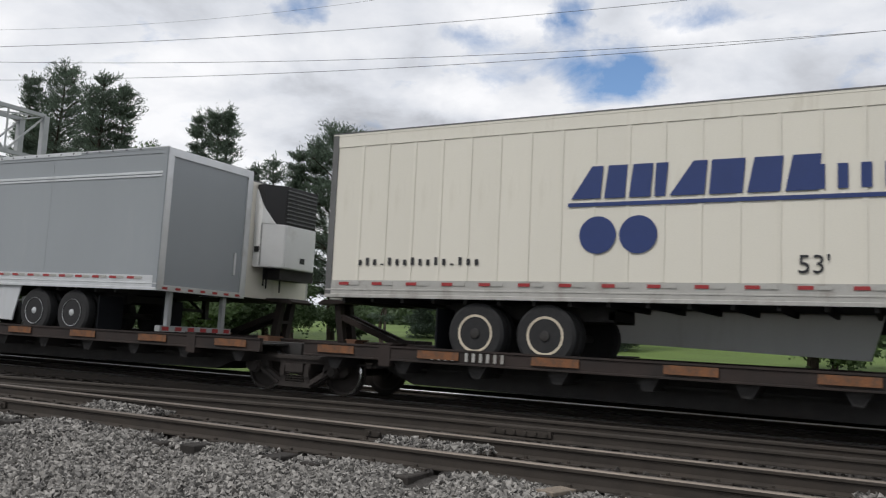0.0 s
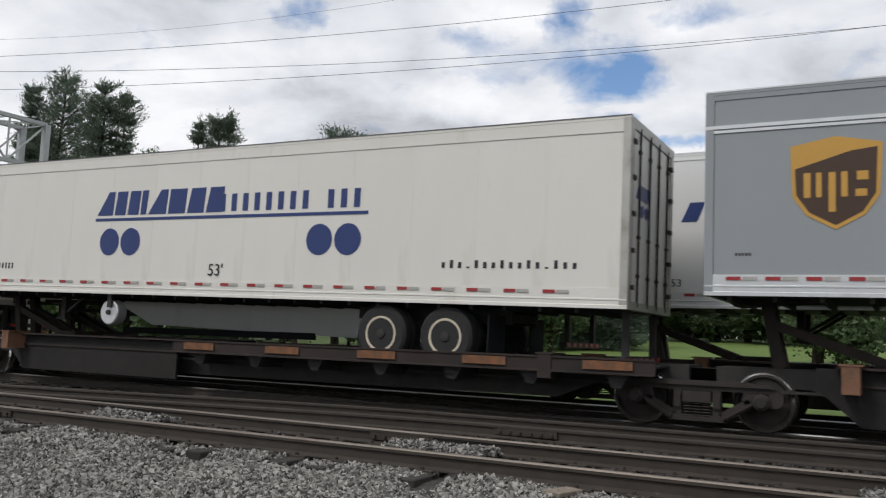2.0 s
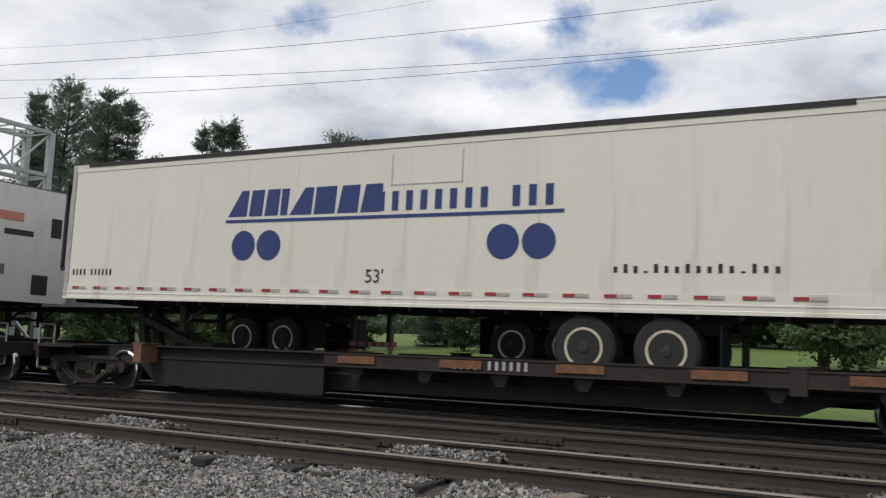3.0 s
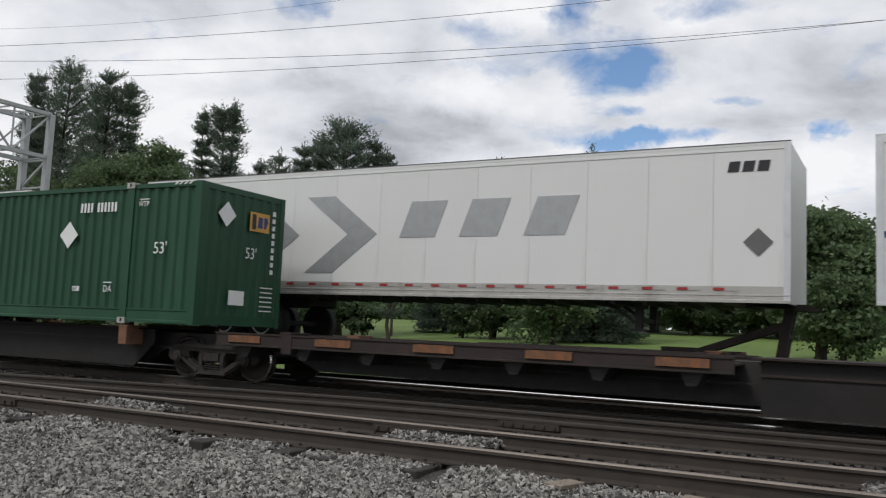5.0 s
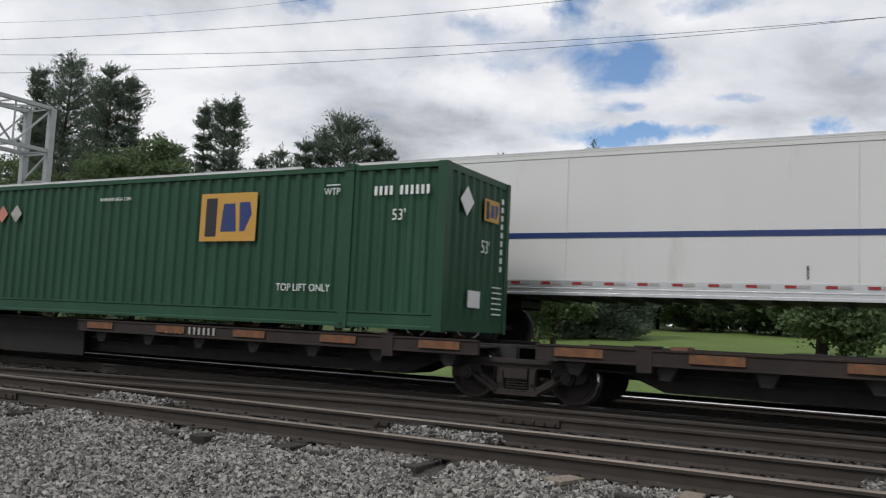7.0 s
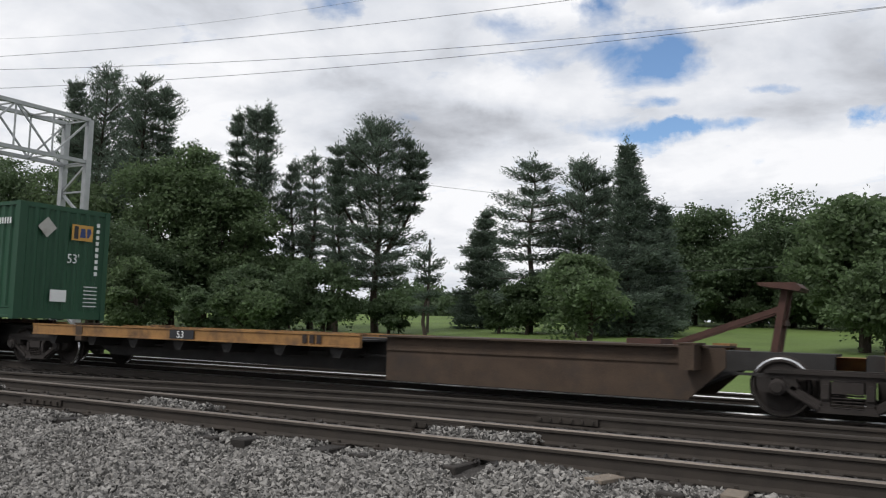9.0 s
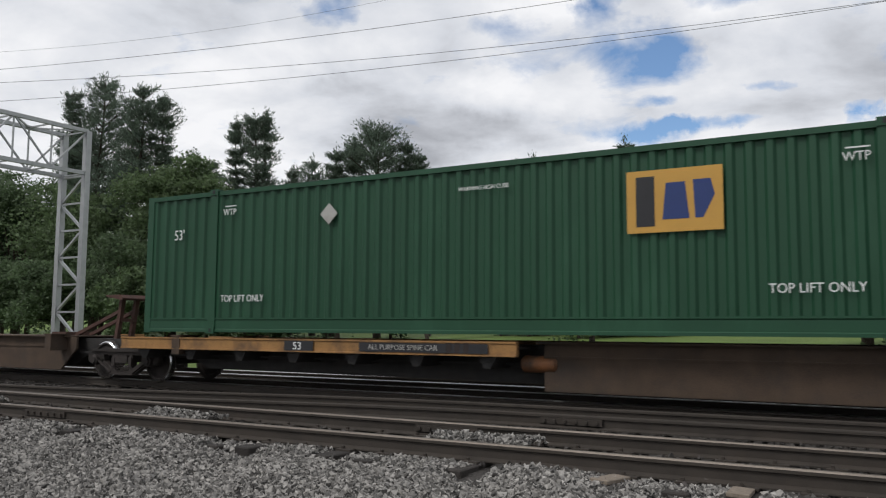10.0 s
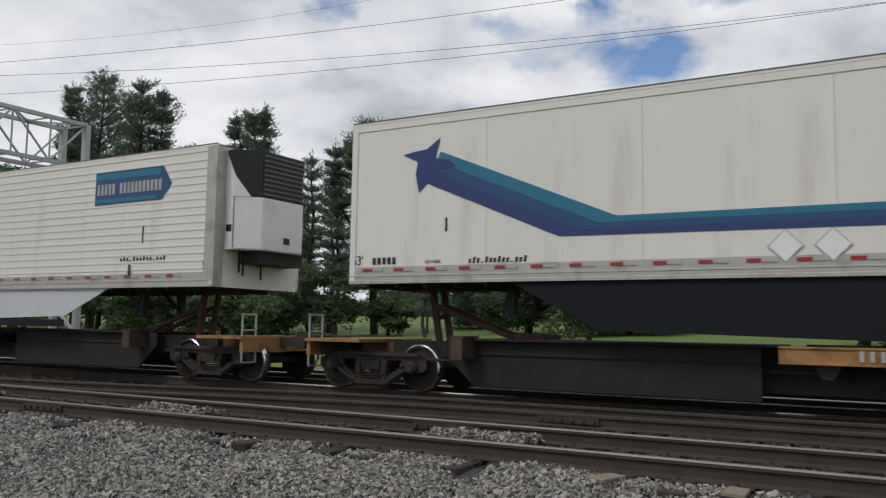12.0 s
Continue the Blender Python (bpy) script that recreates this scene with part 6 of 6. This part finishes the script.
def pine(x, y, top, width, seed, bare=0.25, dense=1.0, habit="plume", leaders=()):
    """A tall conifer. habit: plume (rising limbs), plate (level limbs in tiers) or fir (a cone);
    leaders: further stems, as (sideways, share of the height at which they end, width)."""
    rng = np.random.default_rng(seed)
    z0 = heights(x, y) - 0.1
    h = top - z0
    c = thing("pine_tree", {"plume": "tall dark green pine with rising limbs on the grass", "plate": "tall dark green pine with level tiers of limbs", "fir": "pointed dark green fir on the grass"}[habit], "tree", "trackside trees", at=(x, y, z0))
    bm = bmesh.new()
    r = 0.017 * h + 0.04
    pts = [np.array((0.12 * math.sin(i * 1.7 + seed), 0.1 * math.cos(i * 1.3 + seed), h * i / 6 * 0.985)) for i in range(7)]
    stems = [(pts, bare, width, r)]
    for dx, share, wide in leaders:
        lo = pts[0] + (pts[6] - pts[0]) * rng.uniform(0.30, 0.42)
        hi = np.array((dx * 0.86, dx * 0.51, h * share))
        mids = [lo + (hi - lo) * np.array((min(1.0, 1.5 * t ** 0.75), min(1.0, 1.5 * t ** 0.75), t)) for t in np.linspace(0, 1, 7)]
        stems.append((mids, 0.45, wide, r * 0.5))
    cl, ways = [], []
    for line, low, wide, thick in stems:
        for i in range(6):
            tapered(bm, line[i], line[i + 1], thick * (1 - i / 6.6), thick * (1 - (i + 1) / 6.6))
        length = float(np.linalg.norm(line[6] - line[0]))
        levels = max(4, int(length * (1 - low) * {"plume": 1.7, "plate": 1.35, "fir": 2.6}[habit]))
        lop = rng.uniform(0.55, 1.12, 7)
        for i in range(levels):
            g = (i + rng.uniform(0, 0.5)) / levels
            f = min(0.985, low + (1 - low) * g)
            k = min(5, int(f * 6))
            base = line[k] * (1 - (f * 6 - k)) + line[k + 1] * (f * 6 - k)
            if habit == "fir":
                reach, n, rise = wide / 2 * (1 - g) ** 0.85, 8, -0.10 + 0.3 * g
            elif habit == "plate":
                reach, n, rise = wide / 2 * (0.75 + 0.5 * g if g < 0.4 else 0.95 - 0.72 * ((g - 0.4) / 0.6) ** 1.5), 6, -0.08 + 0.4 * g ** 2
            else:
                reach, n, rise = wide / 2 * (0.62 + 0.9 * g if g < 0.42 else 1.0 - 0.78 * ((g - 0.42) / 0.58) ** 1.8), 6, 0.02 + 0.85 * g ** 1.5
            reach *= rng.uniform(0.55, 1.1) if habit != "fir" else rng.uniform(0.85, 1.05)
            turn = rng.uniform(0, 2 * math.pi)
            for j in range(n):
                a = turn + 2 * math.pi * j / n + rng.uniform(-0.35, 0.35)
                rr = reach * rng.uniform(0.55, 1.1) * (lop[int(a * 7 / 6.2832) % 7] if habit != "fir" else 1.0) + 0.12
                out = np.array([math.cos(a), math.sin(a), 0.0])
                side = np.array([-math.sin(a), math.cos(a), 0.0])
                climb = rise + rng.uniform(-0.1, 0.1)
                tip = base + out * rr + np.array([0, 0, rr * climb])
                if rr > 0.4:
                    tapered(bm, base, tip, 0.035 * rr ** 0.5, 0.01, 4)
                for t in rng.uniform(0.25, 1.0, int((4 + 8.0 * rr) * dense)) ** 0.75:
                    lift = 0.16 * rr * t * t if habit != "fir" else 0.0
                    spread = 0.60 * rr * (1.1 - 0.7 * t) * rng.uniform(-1, 1)
                    spot = base + (tip - base) * t + side * spread + np.array([0, 0, lift + rng.uniform(-0.10, 0.16)])
                    aim = out * 0.7 + side * (0.7 * np.sign(spread)) * 0.6 + np.array([0, 0, 0.25 + 0.7 * max(0.0, climb)])
                    aim /= np.linalg.norm(aim)
                    d = rng.normal(size=(20, 3)) * np.array([0.15, 0.15, 0.09]) * min(1.2, 0.5 + 0.5 * rr)
                    cl.append(spot[None] + d + aim[None] * rng.uniform(-0.24, 0.24, (20, 1)))
                    ways.append(np.repeat(aim[None], 20, 0))
        # the leading shoot
        d = rng.normal(size=(60, 3)) * np.array([0.10, 0.10, 0.30])
        cl.append(line[6][None] + d)
        ways.append(np.repeat(np.array([[0.0, 0.0, 1.0]]), 60, 0))
    part("trunk", bm, M["bark"], c, "dark trunk and limbs")
    part("crown", leaf_mesh("crown", np.concatenate(cl), 0.14, 0.22, M["needles"], rng, np.concatenate(ways)), None, c, "dark green needle tufts")
    return c


def broadleaf(x, y, top, width, seed, light=False, low=0.12, leaf=0.2, count=7000, shrub=False):
    """A leafy tree or shrub: forked limbs and many leaf clumps round them."""
    rng = np.random.default_rng(seed)
    z0 = heights(x, y) - 0.1
    h = top - z0
    c = thing("shrub" if shrub else "leafy_tree", ("leafy green shrub" if shrub else "broad leafy green tree") + " behind the tracks", "shrub" if shrub else "tree", "trackside trees", at=(x, y, z0))
    bm = bmesh.new()
    tapered(bm, (0, 0, 0), (0.1, 0, h * 0.45), 0.025 * h + 0.04, 0.015 * h + 0.02)
    blobs = []
    n = 30 if not shrub else 16
    for k in range(n):
        u = rng.normal(size=3); u /= np.linalg.norm(u)
        f = rng.uniform(0.45, 1.0)
        p = np.array([u[0] * width / 2 * f * 0.8, u[1] * width / 2 * f * 0.8, h * (low + (1 - low) * (0.5 + 0.42 * u[2] * f))])
        r = rng.uniform(0.13, 0.25) * min(width, h)
        p[2] = min(p[2], h - r * 0.75)
        blobs.append((p, r))
        tapered(bm, (0.05, 0, h * rng.uniform(0.15, 0.4)), p, 0.012 * h, 0.01, 5)
    part("trunk", bm, M["bark"], c, "dark trunk and limbs")
    # each bough carries sprays of leaves, most of them on its upper side
    cl = []
    sprays = 26
    per = max(6, count // (n * sprays))
    for p, r in blobs:
        for k in range(sprays):
            d = rng.normal(size=3); d /= np.linalg.norm(d)
            if d[2] < -0.3:
                d[2] *= -1
            q = p + d * r * rng.uniform(0.7, 1.1) * np.array([1, 1, 0.8])
            cl.append(q[None] + rng.normal(size=(per, 3)) * r * np.array([0.22, 0.22, 0.12]))
        cl.append(p[None] + rng.normal(size=(per * 6, 3)) * r * 0.42)
    part("crown", leaf_mesh("crown", np.concatenate(cl), leaf, 0.7, M["leaves_light" if light else "leaves"], rng), None, c, "dense green leaves")
    return c


for row in ((-53.4, 40, 19.1, 9.0, 11, 0.08, 0.75, "plume", ((-2.2, 0.96, 2.6), (2.4, 0.84, 2.6))), (-47.9, 39, 17.7, 6.6, 12, 0.1, 0.75, "plume", ((1.5, 0.96, 2.4),)),
            (-40.1, 42, 15.6, 4.4, 13, 0.08, 0.8, "plume", ((-1.3, 0.965, 1.0), (0.7, 0.99, 0.9))), (-35.8, 43, 12.3, 2.4, 14, 0.35, 0.5, "plume", ()), (-38.0, 43.5, 11.8, 3.4, 28, 0.1, 0.8, "plume", ()), (-45.5, 43, 13.0, 5.0, 24, 0.1, 0.8, "plume", ()),
            (-29.9, 42, 13.3, 6.6, 15, 0.2, 0.95, "plume", ((-2.6, 0.88, 1.8), (-1.5, 0.94, 1.6), (2.4, 0.88, 1.8), (1.7, 0.92, 1.6))), (-33.6, 42.5, 10.4, 3.2, 16, 0.3, 0.65, "plume", ()), (-58.0, 42, 16.5, 5.4, 17, 0.2, 0.8, "plume", ()), (-62.5, 44, 17.5, 5.4, 29, 0.2, 0.8, "plume", ()),
            (-21.1, 45, 11.2, 6.6, 18, 0.1, 0.85, "plate", ()), (-18.4, 46, 10.9, 4.6, 19, 0.1, 0.95, "plume", ((1.2, 0.93, 1.8),)), (-15.3, 45, 11.6, 6.0, 20, 0.04, 0.95, "fir", ()), (-13.8, 46, 8.2, 3.6, 30, 0.08, 0.9, "fir", ()),
            (-25.1, 40, 5.4, 1.8, 21, 0.3, 0.6, "plume", ()), (-32.0, 41, 9.0, 2.2, 22, 0.4, 0.45, "plume", ()), (-26.9, 50, 9.0, 5.2, 23, 0.0, 1.0, "fir", ())):
    pine(*row)
for row in ((-42.0, 37, 13.9, 7.5, 31, True), (-38.6, 38, 11.0, 6.5, 32, True), (-49.5, 36, 11.5, 8.0, 33, True), (-58, 37, 12.5, 8.5, 34, False), (-66, 40, 14, 9, 44, False), (-36.0, 40.0, 5.5, 6.0, 48, True),
            (-16.2, 62, 10.8, 9.0, 35, False), (-9.6, 62, 11.2, 10.0, 36, False), (-3.2, 38, 8.7, 5.8, 37, True), (3.4, 44, 9.5, 8.0, 45, False), (-12.0, 64, 9.3, 8.0, 38, False), (-5.4, 58, 8.6, 6.0, 47, False), (-18.5, 60, 7.5, 7.0, 49, False), (-13.0, 60, 6.0, 9.0, 39, False), (-7.6, 60, 6.4, 9.0, 40, False)):
    broadleaf(*row, count=25000, leaf=0.13, low=-0.04)
for row in ((-36.6, 30, 4.5, 4.2, 51, True), (-29.3, 30.5, 3.1, 4.4, 52, True), (-32.6, 31, 3.0, 3.5, 53, False), (-13.6, 35, 4.5, 4.6, 54, True), (-43.5, 30, 5.0, 5.0, 55, False), (-34.5, 37, 4.4, 5.6, 57, False),
            (-30.6, 38, 4.6, 5.0, 58, False), (-41.0, 33, 6.5, 6.0, 59, False), (-17.0, 42, 4.6, 4.0, 61, False), (-2.2, 35, 4.2, 4.2, 62, True), (-50, 31, 5.5, 6.5, 63, False), (-37.5, 40, 5.5, 6.0, 64, False),
            (-39.5, 32.5, 3.8, 5.0, 66, False), (-33.0, 35, 4.2, 5.5, 68, False), (-20.6, 43.5, 4.0, 3.0, 71, False), (-47.5, 31, 4.6, 5.0, 72, False), (-46.0, 35, 6.5, 6.0, 65, False), (-28.2, 41, 3.4, 3.2, 67, False), (-22.6, 44, 3.4, 2.6, 60, False)):
    broadleaf(*row, count=10000, leaf=0.105, low=0.0, shrub=True)


def utility_pole(x, y, top):
    c = thing("utility_pole", "thin weathered timber utility pole in the meadow", "pole", at=(x, y, heights(x, y) - 0.2))
    bm = bmesh.new()
    h = top - heights(x, y)
    tapered(bm, (0, 0, 0), (0, 0, h), 0.09, 0.06, 10)
    part("pole_shaft", bm, M["pole"], c)
    part("insulator", boxes((-0.12, 0.12, -0.04, 0.04, h - 0.3, h - 0.2)), M["galv"], c)


utility_pole(-27.1, 43.5, 6.6)

def distant_woods():
    """A low belt of far foliage beyond the meadow."""
    rng = np.random.default_rng(91)
    n = 70000
    x = rng.uniform(-150, 30, n)
    y = rng.uniform(74, 84, n) + 6 * np.sin(x * 0.07)
    top = 1.9 + 1.1 * np.sin(x * 0.21) + 0.9 * np.sin(x * 0.57 + 1) + 0.6 * np.sin(x * 1.3)
    z = 2.0 + (top + 0.7) * rng.uniform(0, 1, n) ** 0.6 * (1 - np.abs(rng.uniform(-1, 1, n)) * 0.25)
    me = leaf_mesh("distant_woods", np.stack([x, y, z], 1), 0.34, 0.6, M["leaves"], rng)
    tagged(new("distant_woods", me), "low dark green belt of far trees beyond the meadow", "woods", kind="stuff")


distant_woods()

# ---- signal bridge over the tracks ----


def signal_bridge():
    g = thing("signal_bridge", "galvanised lattice signal bridge over the tracks", "signal bridge")
    x0, x1 = -29.6, -28.2
    zt, zl = 8.62, 7.0

    def bar(name, p, q, w):
        bm = bmesh.new()
        beam(bm, p, q, w)
        part(name, bm, M["galv"], g)

    for x in (x0, x1):
        for y in (20.51, -6.29):
            part("post", boxes((x - 0.11, x + 0.11, y - 0.11, y + 0.11, -0.75, zt)), M["galv"], g)
    for y in (20.5, -6.3):
        for k in range(7):
            z0, z1 = -0.3 + k * 1.03, -0.3 + (k + 1) * 1.03
            a, b = (x0, x1) if k % 2 == 0 else (x1, x0)
            bar("post_brace", (a, y, z0), (b, y, z1), 0.09)
            bar("post_strut", (x0, y, z1), (x1, y, z1), 0.07)
    m = 18
    for x in (x0, x1):
        for z in (zl, zt):
            part("chord", boxes((x - 0.07, x + 0.07, -6.3, 20.5, z - 0.07, z + 0.07)), M["galv"], g)
        for k in range(m):
            ya, yb = -6.3 + 26.8 * k / m, -6.3 + 26.8 * (k + 1) / m
            bar("truss_brace", (x, ya, zl if k % 2 else zt), (x, yb, zt if k % 2 else zl), 0.06)
            bar("truss_post", (x, yb, zl), (x, yb, zt), 0.05)
    for k in range(m):
        ya, yb = -6.3 + 26.8 * k / m, -6.3 + 26.8 * (k + 1) / m
        bar("cross_brace", (x0 if k % 2 else x1, ya, zt), (x1 if k % 2 else x0, yb, zt), 0.05)
        bar("cross_strut", (x0, yb, zt), (x1, yb, zt), 0.05)
        bar("cross_strut", (x0, yb, zl), (x1, yb, zl), 0.05)


signal_bridge()


def cable(name, a, b, sag, r, label):
    cu = bpy.data.curves.new(name, "CURVE")
    cu.dimensions, cu.bevel_depth, cu.bevel_resolution = "3D", r, 1
    sp = cu.splines.new("POLY")
    n = 40
    sp.points.add(n)
    for i in range(n + 1):
        t = i / n
        p = Vector(a).lerp(Vector(b), t)
        sp.points[i].co = (p.x, p.y, p.z - sag * 4 * t * (1 - t), 1)
    tmp = new(name, cu)
    me = bpy.data.meshes.new_from_object(tmp.evaluated_get(bpy.context.evaluated_depsgraph_get()))
    bpy.data.objects.remove(tmp)
    me.materials.append(M["wire"])
    tagged(new(name, me), label, "cable", "overhead cables")


cable("overhead_cable", (-61.27, 27.29, 17.32), (3.4, 52.6, 22.8), 1.15, 0.014, "thin dark overhead cable across the sky")
cable("overhead_cable", (-61.35, 27.36, 16.87), (3.34, 53.69, 19.98), 1.13, 0.014, "thin dark overhead cable across the sky")
cable("overhead_cable", (-61.6, 27.57, 15.49), (3.34, 53.66, 20.06), 1.09, 0.014, "thin dark overhead cable across the sky")
cable("overhead_cable", (-86.36, 38.3, 26.2), (4.93, 71.39, 38.52), 4.60, 0.010, "thin dark overhead cable across the sky")
cable("overhead_cable", (-32.37, 43.50, 10.63), (-12.69, 47.00, 8.12), 0.25, 0.012, "thin dark wire strung between the trees")
cable("overhead_cable", (-16.01, 45.00, 4.53), (-4.40, 42.00, 4.62), 0.2, 0.012, "thin dark wire strung between the trees")

# ---- all motion ----


def motions():
    for ob, x, y, v, *sit in moving:
        z, pitch = sit or (0.0, 0.0)
        walk(ob, [(t, pose(x + v * t, y, z, 0, pitch, 0)) for t in (0.0, 3.0, 6.0, 9.0, 12.0)])


motions()
